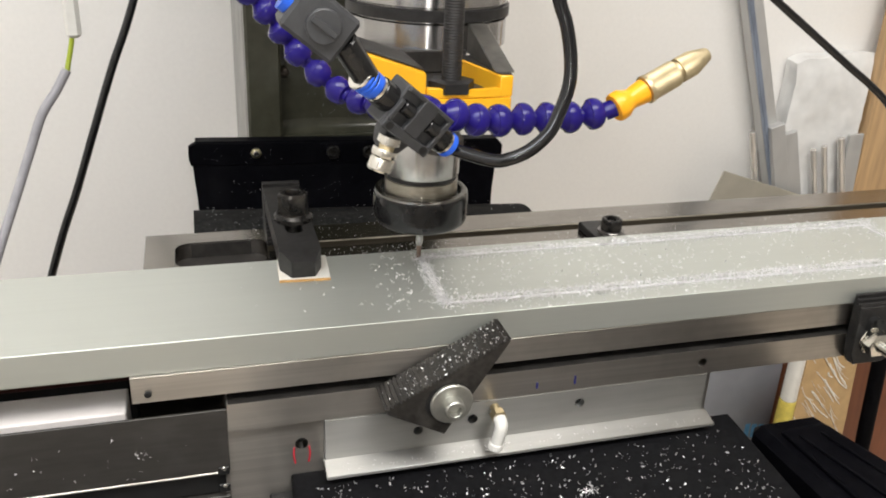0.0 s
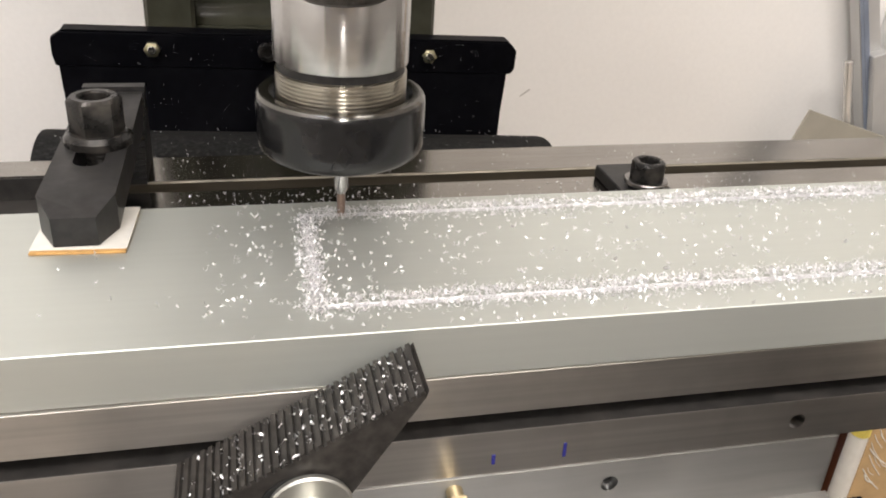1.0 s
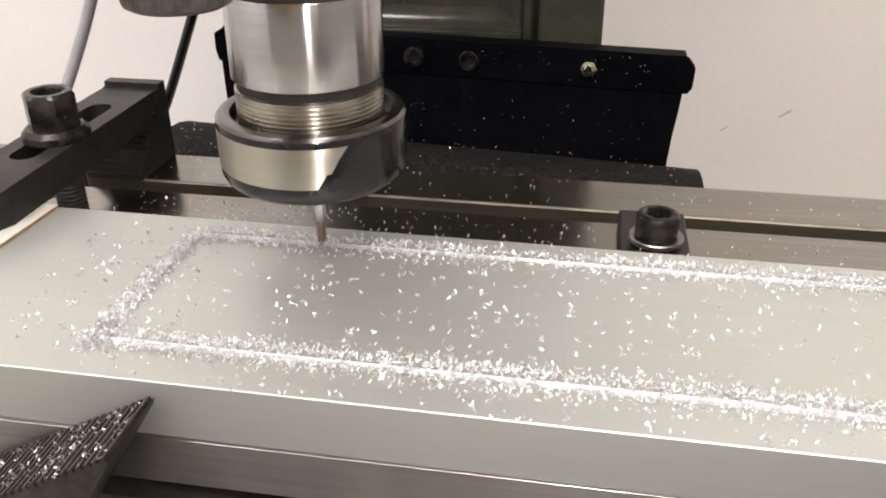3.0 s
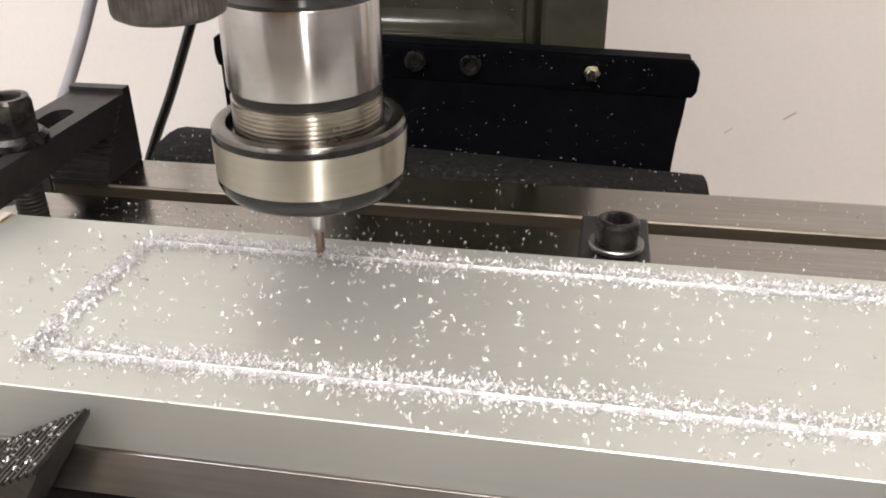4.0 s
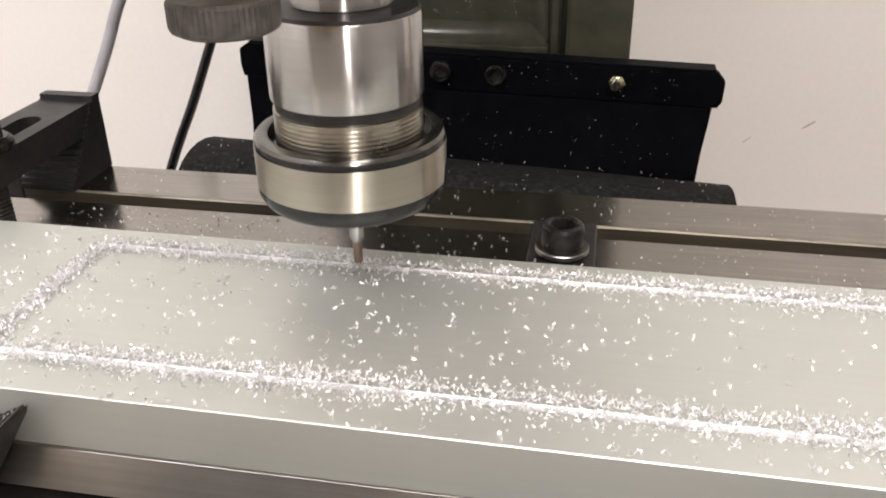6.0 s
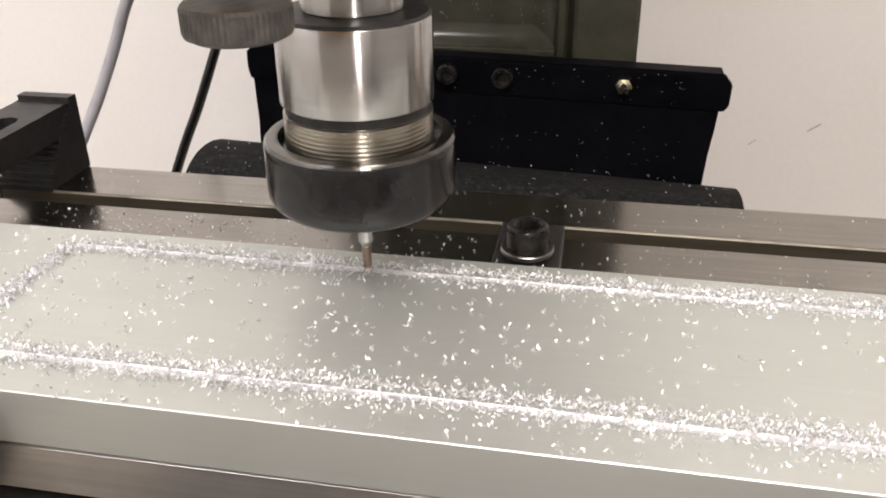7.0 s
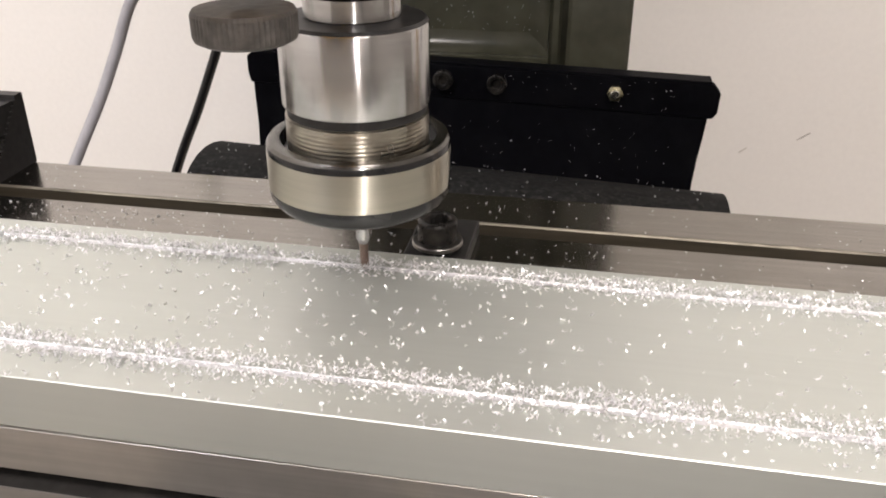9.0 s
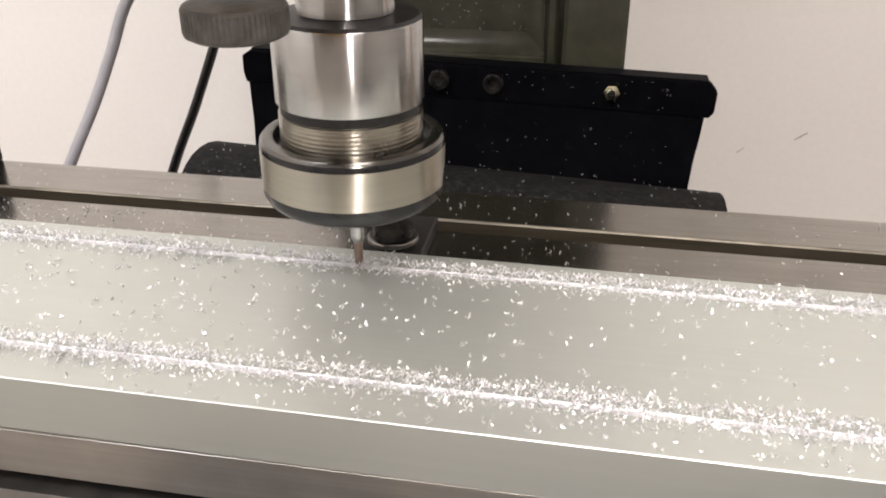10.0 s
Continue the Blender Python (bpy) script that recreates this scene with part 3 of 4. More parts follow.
# ---- socket screw clamp in the rear slot ----
hold = rides(thing("hold_down_block", 133, 45, -16, "black hold-down block with a socket head screw and washer", "hold-down"))
part("block", boxm(123.2, 144.4, 24, 60, -16, -10.9, 0.5), OXIDE, hold)
bm = bmesh.new()
HX, HY = 133.9, 35.5
lathe(bm, [(4.5, -8.9), (8.0, -8.9), (8.4, -8.6), (8.4, -7.5), (8.1, -7.2), (4.5, -7.2)], 40, Matrix.Translation((HX, HY, 0)), closed=True)
part("washer", bm, WASHER, hold, "dull zinc washer")
# Black spacer added to paint the dark gap below the washer.
part("spacer", rodm((HX, HY, -10.9), (HX, HY, -8.9), 6.4, 30, 0.3), BORE, hold, "black spacer put in for the dark gap under the washer")
bm = bmesh.new()
lathe(bm, [(6.2, -7.2), (6.5, -6.8), (6.5, -1.2), (6.4, -0.5), (6.0, 0.1), (5.4, 0.4), (4.6, 0.45), (4.35, 0.2), (4.1, -0.4), (4.0, -5.0)], 96, Matrix.Translation((HX, HY, 0)) @ pose(0, 0, 0, 0, 0, 17), hexfrom=7)
part("screw_head", bm, OXIDE_WORN, hold, "worn black socket screw head", 28)
# Black disc paints the shade at the bottom of the socket.
bm = bmesh.new()
lathe(bm, [(3.7, -4.9), (3.7, -4.7)], 6, Matrix.Translation((HX, HY, 0)) @ pose(0, 0, 0, 0, 0, 17))
part("socket_shade", bm, BORE, hold)

# ---- serrated step clamp on the front slot ----
serr = rides(thing("serrated_clamp", -8, -80, -50, "black serrated step block bolted to the front slot", "step clamp"))
A, B, C = Vector((-37.6, -34.2)), Vector((21.6, -2.4)), Vector((-8.6, -51.0))
d = (B - A).normalized()
nrm = Vector((-d.y, d.x))
poly = [tuple(C), tuple(A + Vector((1.6, -2.2)))]
T_ = 30
for i in range(T_):
    p = A + d * ((B - A).length * i / T_)
    q = A + d * ((B - A).length * (i + 0.55) / T_)
    poly += [tuple(p - nrm * 0.5), tuple(p + nrm * 0.5), tuple(q + nrm * 0.5), tuple(q - nrm * 0.5)]
poly += [tuple(B), tuple(B + Vector((-0.6, -2.0)))]
part("toothed_block", prismm(poly, "y", -90.5, -70.4), SERRATED, serr, angle=20)
# Proud black disc stands for the shaded slot behind the washer.
bm = bmesh.new()
lathe(bm, [(8.5, 0), (8.8, 0.3), (8.8, 0.8)], 36, frame_to((-9.6, -90.4, -33.0), (-9.6, -95, -33.0)))
part("oval_slot_shade", bm, BORE, serr)
bm = bmesh.new()
lathe(bm, [(4, 0), (10.2, 0), (10.4, 0.4), (10.4, 1.4), (9.9, 1.9), (4, 1.9)], 44, frame_to((-6.2, -91.3, -33.2), (-6.2, -95, -33.2)), closed=True)
part("washer", bm, DULLZINC, serr, "zinc plated washer")
bm = bmesh.new()
lathe(bm, [(4.9, 0), (4.9, 5.2), (4.3, 5.8), (3.2, 5.8), (3.0, 5.6), (2.9, 2.5)], 48, frame_to((-6.2, -93.1, -33.2), (-6.2, -99, -33.2)), hexfrom=5)
part("bolt_head", bm, DULLZINC, serr, "button socket bolt head")

# ---- second step block with a hex bolt ----
blk = rides(thing("stepped_jaw", 245, -74, -51, "black stepped jaw with a slot and a hex bolt", "step clamp"))
prof = [(232, -44), (235, -51), (255, -51), (262, -44), (262, -14.6), (231, -14.6)]
part("jaw", prismm(prof, "y", -77.2, -70.4, 0.5), OXIDE, blk, angle=20)
for i in range(3):
    part("ridge", boxm(230.4 + 0.3 * i, 262.4, -76.6 + i * 2.1, -74.9 + i * 2.1, -14.7, -12.6 + i * 1.9, 0.3), OXIDE, blk)
# Black inlay: the shade of an open slot as colour.
part("slot", boxm(237.2, 246, -77.9, -77.1, -42, -20.5, 3.9, segs=3), BORE, blk)
part("washer", rodm((242.4, -77.95, -35), (242.4, -79.2, -35), 8.2, 30, 0.3), SILVER, blk, "zinc washer")
part("bolt_head", hexm((242.4, -79.2, -35), (242.4, -85.5, -35), 13), SILVER, blk, "zinc hex nut")
part("bolt", rodm((242.4, -85, -35), (244.5, -108, -36), 3.6, 20, 0.6), SILVER, blk, "protruding bolt end")

# ---- way cover behind the table ----
guard = thing("way_cover", 0, 205, -55, "black way cover with clamping bar and rubber apron", "way cover")
guard.rotation_euler.y = radians(1.55)
guard.location.x = -1.4 * MM
pl = [(-119, 1.6), (-119, -7), (-117.6, -12.4), (118.4, -12.4), (120.4, -9.5), (120.6, 0.5), (117, 4.6), (-114.5, 4.6)]
part("clamp_bar", prismm(pl, "y", 204.2, 210, 0.5), GUARD, guard)
part("top_lip", boxm(-114, 116, 204.6, 215.8, 4.7, 5.8, 0.4), GUARD, guard)


def apron(name, prof, width, material, label, thick=1.4):
    """A bent sheet: profile of (y, z) with a half width for each point."""
    bm = bmesh.new()
    rows = []
    for (yy, zz), w in zip(prof, width):
        rows.append([bm.verts.new((x, yy, zz)) for x in (-w, -w * 0.33, w * 0.33, w)])
    for a, b in zip(rows, rows[1:]):
        for i in range(3):
            bm.faces.new((a[i], a[i + 1], b[i + 1], b[i]))
    bmesh.ops.recalc_face_normals(bm, faces=bm.faces[:])
    bmesh.ops.solidify(bm, geom=bm.faces[:], thickness=thick)
    return part(name, bm, material, guard, label, 50)


apron("apron_sheet", [(206.5, -9), (205.5, -22), (203.5, -34), (201, -46), (199, -58)], [116.5, 115.6, 114.2, 113.4, 113], GUARD, "hanging black sheet")
roll = [(199, -60), (190, -52), (180, -41), (170, -32.5), (161, -27.5), (152, -25), (143, -24), (134, -24.6), (126, -27), (118.5, -31.5), (112.5, -38), (109, -46), (107.5, -56)]
cover = apron("rubber_roll", roll, [120.0] * len(roll), RUBBER, "dusty rolled rubber cover", 2.0)
cover.location += Vector((2.4, 0, -3.8)) * MM
cover.rotation_euler.y = radians(0.7)
for x in (-71.4, 70.8):
    part("hex_nut", hexm((x, 204.4, -2.6), (x, 200.6, -2.7), 7.0), ZINC, guard, "yellow zinc hex nut")
    part("screw_tip", rodm((x, 202, -2.6), (x, 199.6, -2.6), 2.2, 14, 0.3), SILVER, guard)
for x in (-14.6, 12.6):
    bm = bmesh.new()
    lathe(bm, [(5.0, 0), (5.0, 3.2), (4.4, 3.8), (2.9, 3.8), (2.8, 3.6), (2.7, 1.5)], 48, frame_to((x, 204.3, -2.8), (x, 200, -2.8)), hexfrom=5)
    part("socket_screw", bm, OXIDE_WORN, guard, "black socket screw")

# ---- spindle ----
spindle = thing("milling_spindle", 0, 0, 0, "bright steel milling spindle with a collet chuck and small cutter", "milling spindle")
bm = bmesh.new()
lathe(bm, [(36, 118), (38.5, 119), (38.5, 131), (37.2, 131.6), (37.2, 138), (38.5, 138.6), (38.5, 224.8), (30, 224.8)], 72)
part("quill", bm, CHROME, spindle)
bm = bmesh.new()
lathe(bm, [(37.3, 132), (39.6, 132.4), (39.6, 137.2), (37.3, 137.6)], 72, closed=True)
part("quill_ring", bm, OXIDE, spindle, "black ring")
bm = bmesh.new()
lathe(bm, [(12.6, 78.7), (13.2, 79.2), (13.2, 118), (10, 118)], 48)
part("nose", bm, OXIDE, spindle, "dark spindle nose")
bm = bmesh.new()
lathe(bm, [(9, 50.2), (18.2, 50.2), (19.4, 50.3), (19.6, 50.6), (19.6, 71.0), (19.35, 71.4)], 96)
chuck = part("chuck_body", bm, CHROME, spindle, "turned bright chuck body", at=(0, 0, 40))
bm = bmesh.new()
lathe(bm, [(19.3, 71.42), (18.6, 72.2), (13.5, 72.6), (9, 72.6), (9, 71.42)], 72, closed=True)
part("chuck_shoulder", bm, OXIDE, chuck, "dark chuck shoulder")
bm = bmesh.new()
lathe(bm, [(12.3, 72.62), (12.6, 73.0), (12.6, 78.2), (12, 78.5), (8, 78.5), (8, 72.62)], 72, closed=True)
part("chuck_neck", bm, CHROME, chuck)
bm = bmesh.new()
pr = [(9, 50.1), (18.4, 50.1), (18.4, 47.6)]
z = 47.4
while z > 30:
    pr += [(19.15, z), (19.15, z - 0.5), (19.07, z - 0.75), (19.07, z - 0.95)]
    z -= 1.15
pr += [(9, 30)]
lathe(bm, pr, 80, closed=True)
thr = part("thread", bm, THREAD, chuck, "fine screw thread", 25)
bm = bmesh.new()
lathe(bm, [(18.42, 47.7), (18.6, 47.75), (18.6, 50.05), (18.42, 50.08)], 72, closed=True)
part("relief_groove", bm, OXIDE, chuck)
# the nut: a flashing reflection is painted on half its waist, the rest is blackened
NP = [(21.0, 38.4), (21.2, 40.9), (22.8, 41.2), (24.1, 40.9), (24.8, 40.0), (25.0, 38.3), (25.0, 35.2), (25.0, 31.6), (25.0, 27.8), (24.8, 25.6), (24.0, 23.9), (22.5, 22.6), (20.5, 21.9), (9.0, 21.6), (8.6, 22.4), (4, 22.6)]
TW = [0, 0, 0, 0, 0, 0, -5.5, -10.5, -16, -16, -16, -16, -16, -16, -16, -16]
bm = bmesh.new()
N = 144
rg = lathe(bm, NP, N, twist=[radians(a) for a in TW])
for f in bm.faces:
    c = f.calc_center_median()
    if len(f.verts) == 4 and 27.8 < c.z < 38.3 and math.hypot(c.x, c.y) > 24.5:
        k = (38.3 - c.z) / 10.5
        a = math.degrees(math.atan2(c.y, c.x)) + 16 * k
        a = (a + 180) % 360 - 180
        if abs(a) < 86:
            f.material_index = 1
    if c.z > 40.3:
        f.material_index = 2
part("collet_nut", bm, [BLACKED, NUT_FLASH, RIM], chuck, "blackened collet nut with a reflected flash painted on one side")
bm = bmesh.new()
lathe(bm, [(2.2, 23), (2.2, 9.4), (1.95, 8.9), (1.3, 7.6), (1.25, -0.4), (0.5, -0.49)], 24)
for f in bm.faces:
    if f.calc_center_median().z < 7.5:
        f.material_index = 1
part("end_mill", bm, [CHROME, COPPER], chuck, "small end mill with a coppery tip")

# ---- yellow clamp with the threaded rod ----
yc = thing("yellow_clamp", -5, -50, 100, "yellow enamelled clamp casting on the quill with a threaded rod", "clamp bracket")
part("base", prismm([(-17, 100.5), (-12, 99), (23, 98.6), (22.8, 109.6), (6, 108.8), (-16, 109.6)], "y", -64, -20, 0.8), YELLOW, yc, near=True)
part("tab", prismm([(17.2, -64), (23, -64), (24.5, -22), (8, -22)], "z", 109.7, 118.8, 0.5), YELLOW, yc, near=True)
part("wedge", prismm([(-16.3, 103), (-16.3, 120.5), (-45, 130), (-45, 124.5), (-25, 109)], "y", -64, -26, 0.8), YELLOW, yc, near=True)
part("wedge_top", prismm([(-16.6, 120.8), (-16.6, 121.6), (-44, 130.9), (-44, 130.1)], "y", -61.5, -26, 0.3), DARK, yc, near=True, label="dark machined top")
part("tab_top", prismm([(17.6, -62.5), (22.6, -63), (24.2, -22.5), (8.6, -22.5)], "z", 118.9, 119.5, 0.2), DARK, yc, near=True, label="dark machined top")
part("shoulder", prismm([(-62, 119.6), (-20, 133.5), (-8, 133.5), (-8, 119.6)], "x", 15.5, 24.6, 0.5), IRON, yc, near=True, label="grey machined shoulder")
part("bearing_flange", prismm([(-34, 110.8), (15, 110.8), (15, 121.5), (-34, 121.5)], "y", -19.8, 12, 0.6), DARK, yc, near=True, label="dark oily casting under the quill")
part("front_lip", prismm([(-16, 109.2), (22.9, 109.2), (22.7, 114.2), (17, 113.2), (4, 112.6), (-16, 114.0)], "y", -63.9, -60.9, 0.5), YELLOW, yc, near=True)
part("seat", boxm(-15.5, 17, -61, -20, 109.7, 110.6, 0.3), DARK, yc, near=True, label="dark oily seat")
bm = bmesh.new()
lathe(bm, [(4.2 + (0.28 if k % 2 else 0), 112 + k * 0.6) for k in range(180)], 20, Matrix.Translation((-3.0, -56, 0)))
part("threaded_rod", bm, OXIDE, yc, near=True, label="black threaded rod")
part("rod_nut", hexm((-3, -56, 110.8), (-3, -56, 116), 18.0), OXIDE, yc, near=True, label="black hex nut")
part("rivet", rodm((14.5, -63.8, 103.2), (14.5, -65, 103.2), 2.9, 20, 0.6), DARK, yc, near=True)
bm = bmesh.new()
lathe(bm, [(8.6, 79.6), (10.1, 80.4), (10.4, 81.2), (10.4, 85.4), (9.9, 86.2), (4, 86.4)], 120, Matrix.Translation((-6.0, -54.0, -1.3)), ripple=(60, 0.22, 2, 3))
part("knurled_knob", bm, KNURL, yc, "dark knurled thumb knob", 20)
part("knob_stem", rodm((-6, -54, 87.2), (-6, -54, 106), 3.3, 20), BRASS, yc, "dull brass stem")

# ---- segmented blue coolant hose ----
hz = thing("coolant_hose", -20, -75, 105, "segmented blue coolant hose with an orange collar and brass nozzle", "coolant hose")
path = [(-92.0, -70.0, 152.4), (-86.0, -70.0, 145.8), (-79.4, -70.0, 138.4), (-74.7, -70.0, 130.4), (-67.4, -72.0, 122.0), (-59.5, -74.0, 114.8), (-52.7, -82.0, 110.6), (-45.9, -90.0, 109.8), (-40.0, -101.0, 111.0), (-24.7, -120.5, 114.1), (-15.3, -117.5, 110.5), (-5.7, -115.0, 108.4), (4.4, -113.8, 108.5), (13.9, -113.8, 108.7), (23.4, -114.2, 108.5), (33.2, -114.8, 109.4), (42.5, -115.2, 110.9)]
for i in range(len(path) - 1):
    a, b = Vector(path[i + 1]), Vector(path[i])
    L = (b - a).length
    bm = bmesh.new()
    prof = [(2.4, 0), (3.1, 0.3), (3.2, L * 0.14), (4.9, L * 0.16), (6.1, L * 0.30), (6.65, L * 0.48), (6.6, L * 0.62), (6.2, L * 0.72), (5.6, L * 0.735), (5.2, L * 0.80), (3.9, L * 0.92), (2.4, L * 1.04)]
    g = 0.84 if i < 8 else 0.95
    lathe(bm, [(q * g, h) for q, h in prof], 26, frame_to(a, b))
    part("hose_segment", bm, BLUE, hz)
o = Vector((45.5, -116.5, 112.4))
dirn = (Vector((85.6, -112, 132)) - o).normalized()
fr = frame_to(o, o + dirn)
part("hose_neck", rodm(Vector(path[-1]), o + dirn, 3.6, 24), BLUE, hz)
bm = bmesh.new()
lathe(bm, [(3.2, 0), (5.5, 0.2), (5.9, 1.2), (5.8, 4.2), (4.7, 6.0), (4.0, 8.4), (4.4, 10.2), (4.9, 14.4), (4.2, 15.0)], 32, fr)
part("collar", bm, ORANGE, hz, "orange plastic collar")
bm = bmesh.new()
lathe(bm, [(4.2, 14.8), (5.8, 15.0), (5.8, 16.6), (5.4, 17.0), (5.4, 29.0), (4.4, 29.8), (4.4, 30.8)], 96, fr, ripple=(48, 0.14, 3, 4))
part("nozzle_body", bm, BRASS, hz, "knurled brass nozzle body", 20)
bm = bmesh.new()
lathe(bm, [(4.2, 30.8), (5.1, 31.2), (5.1, 37.4), (3.0, 44.4), (2.5, 45.3), (1.0, 45.4)], 96, fr, ripple=(48, 0.14, 1, 2))
part("nozzle_tip", bm, BRASS, hz, "tapered brass tip", 20)

# ---- mist valve block ----
mv = thing("mist_valve", -42, -145, 118, "dark grey push-fit valve block with blue collars", "air valve")
ends = Vector((-58.5, -142.0, 132.0)), Vector((-22.6, -127.5, 102.2))
ax = (ends[1] - ends[0]).normalized()
upv = (Vector((25.0, 0, 31.5)) - ax * Vector((25.0, 0, 31.5)).dot(ax)).normalized()
fr = Matrix.Identity(4)
fr.col[0][:3], fr.col[1][:3], fr.col[2][:3], fr.col[3][:3] = ax, upv.cross(ax), upv, (ends[0] + ends[1]) / 2
bm = boxm(-11.5, 11.5, -4.0, 6.5, -8.4, 8.0, 0.6, m=fr)
part("block", bm, BLOCKP, mv)
bm = bmesh.new()
box(bm, -11.6, 11.6, -6.2, -4.1, -8.5, -5.0, 0.4, m=fr)
box(bm, -3.6, 3.6, -6.4, -4.1, -5.2, 8.1, 0.4, m=fr)
box(bm, -11.6, -9.6, -6.2, -4.1, -5.2, 3.0, 0.4, m=fr)
box(bm, 9.6, 11.6, -6.2, -4.1, -5.2, 8.0, 0.4, m=fr)
box(bm, -11.6, 11.6, -6.2, -4.1, 6.4, 8.1, 0.4, m=fr)
part("ribs", bm, BLOCKP, mv, "raised ribs")
for u in (-6.6, 6.6):
    bm = bmesh.new()
    rod(bm, fr @ Vector((u - 2.6, -4.5, 1.2)), fr @ Vector((u + 2.6, -4.5, 1.2)), 2.6, 20, 0.4)
    part("tube_socket", bm, BLACKED, mv, "glossy black socket")
# Black discs on the face stand for the shade in two holes.
for u, w in ((-9.0, -6.6), (8.8, -6.6)):
    bm = bmesh.new()
    rod(bm, fr @ Vector((u, -6.0, w)), fr @ Vector((u, -6.35, w)), 1.5, 18)
    part("mount_hole_shade", bm, BORE, mv)
for s in (-1, 1):
    bm = bmesh.new()
    lathe(bm, [(3.0, 11.4), (5.0, 11.5), (5.0, 17.2), (4.4, 17.8), (3, 17.8)], 30, fr @ pose(0, 0, 0, 0, 90 * s, 0))
    part("socket_end", bm, BLACKED, mv, "glossy black socket")
    bm = bmesh.new()
    lathe(bm, [(3, 17.8), (4.7, 17.9), (4.7, 18.9), (3, 19)], 30, fr @ pose(0, 0, 0, 0, 90 * s, 0))
    part("metal_ring", bm, SILVER, mv)
    bm = bmesh.new()
    lathe(bm, [(2.2, 19), (4.5, 19.1), (4.7, 19.8), (4.7, 21.4), (4.2, 21.9), (2.2, 21.9)], 30, fr @ pose(0, 0, 0, 0, 90 * s, 0))
    part("release_collar", bm, BLUE2, mv, "bright blue release collar")
part("lower_lug", prismm([(-6, -8.3), (6.5, -8.3), (5, -13), (1, -16), (-2, -15), (-4.5, -11)], "y", -2, 6, 0.5), BLOCKP, mv).data.transform(Matrix.Scale(MM, 4) @ Matrix.Translation(-AT[mv]) @ fr @ Matrix.Scale(1 / MM, 4) @ Matrix.Translation(AT[mv] * MM))
sv0, sv1 = Vector((-49.0, -141, 112.0)), Vector((-54.0, -142.0, 98.5))
fs = frame_to(sv0, sv1)
bm = bmesh.new()
lathe(bm, [(2.0, 0), (4.0, 0.2), (4.0, 2.6), (2.4, 3.0), (2.4, 3.6), (2.0, 3.6)], 24, fs)
part("brass_stem", rodm(fs @ Vector((0, 0, 3.3)), fs @ Vector((0, 0, 4.7)), 2.7, 20), BRASS, mv, "brass stem")
part("needle_seat", bm, SILVER, mv, "nickel seat")
bm = bmesh.new()
lathe(bm, [(2.0, 4.5), (4.3, 4.6), (4.5, 5.2), (4.5, 6.8), (4.3, 7.2), (2.0, 7.3)], 24, fs)
part("lock_nut", bm, SILVER, mv, "nickel lock nut")
bm = bmesh.new()
lathe(bm, [(2.2, 7.3), (3.4, 7.5), (4.0, 7.9), (4.2, 8.3), (4.2, 11.8), (3.7, 12.5), (1.0, 12.55)], 36, fs, ripple=(18, 0.12, 3, 4))
part("needle_knob", bm, SILVER, mv, "nickel knurled knob", 20)
# Black bar paints the shade of the slot across the knob.
part("screw_slot_shade", boxm(-3.2, 3.2, -0.45, 0.45, 12.4, 12.62, m=fs), BORE, mv)
fb = Matrix.Translation((-73.0, -147, 150.5)) @ pose(0, 0, 0, 0, 38.5, 0)
part("upper_valve", boxm(-11, 9, -6.5, 8, -8, 8, 1.2, m=fb), BLOCKP, mv, "grey valve body")
bm = bmesh.new()
lathe(bm, [(5.5, 0), (5.5, 1.6), (5.0, 2.0)], 30, fb @ Matrix.Translation((0, -6.4, 0)) @ pose(0, 0, 0, 90, 0, 0))
part("valve_cap", bm, BLOCKP, mv)
part("cap_bar", boxm(-4.6, 4.6, -9.4, -8.4, -1.1, 1.1, 0.3, m=fb), BLOCKP, mv)
bm = bmesh.new()
rod(bm, fb @ Vector((8.8, 0, 0)), fr @ Vector((-21.5, 0, 0)), 4.4, 26, 0.6)
part("valve_neck", bm, BLACKED, mv)
bm = bmesh.new()
lathe(bm, [(2.2, 10.6), (4.9, 10.8), (4.9, 13.4), (2.2, 13.6)], 30, fb @ pose(0, 0, 0, 0, -90, 0))
part("release_collar", bm, BLUE2, mv, "bright blue release collar")

for x0, x1, q, m_, lb in ((-22.3, -23.6, 4.9, BLUE2, "bright blue release collar"), (-23.9, -25.2, 4.9, BLUE2, "bright blue release collar"), (-25.4, -26.6, 5.0, SILVER, "nickel ring")):
    part("release_collar" if m_ is BLUE2 else "metal_ring", rodm(fr @ Vector((x0, 0, 0)), fr @ Vector((x1, 0, 0)), q, 30, 0.3), m_, mv, lb)

hb = thing("black_air_hose", 10, -125, 100, "glossy black air hose looping from the valve block", "air hose")
e0 = fr @ Vector((19.5, 0, 0))
hp = [tuple(e0), tuple(e0 + ax * 5), (-10.8, -136.5, 100.2), (-4.5, -139.6, 101.7), (2.3, -140.7, 105.1), (8.8, -140.5, 111.0), (12.8, -138.6, 117.6), (16.4, -136.6, 127.2), (16.7, -134.7, 136.7), (14.9, -132.7, 147.2), (12.1, -130.8, 155.4), (6.4, -127.9, 175.6), (-1.4, -121.1, 199.8)]
part("tube", sweep(bmesh.new(), hp, 2.45, 18), HOSE, hb)
hb2 = thing("supply_hose", -95, -140, 180, "black supply hose rising from the valve", "air hose")
part("tube", sweep(bmesh.new(), [tuple(fb @ Vector((-12.5, 0, 0))), tuple(fb @ Vector((-26, 0, 0))), (-108, -135, 190), (-120, -130, 230)], 2.4, 16), HOSE, hb2)

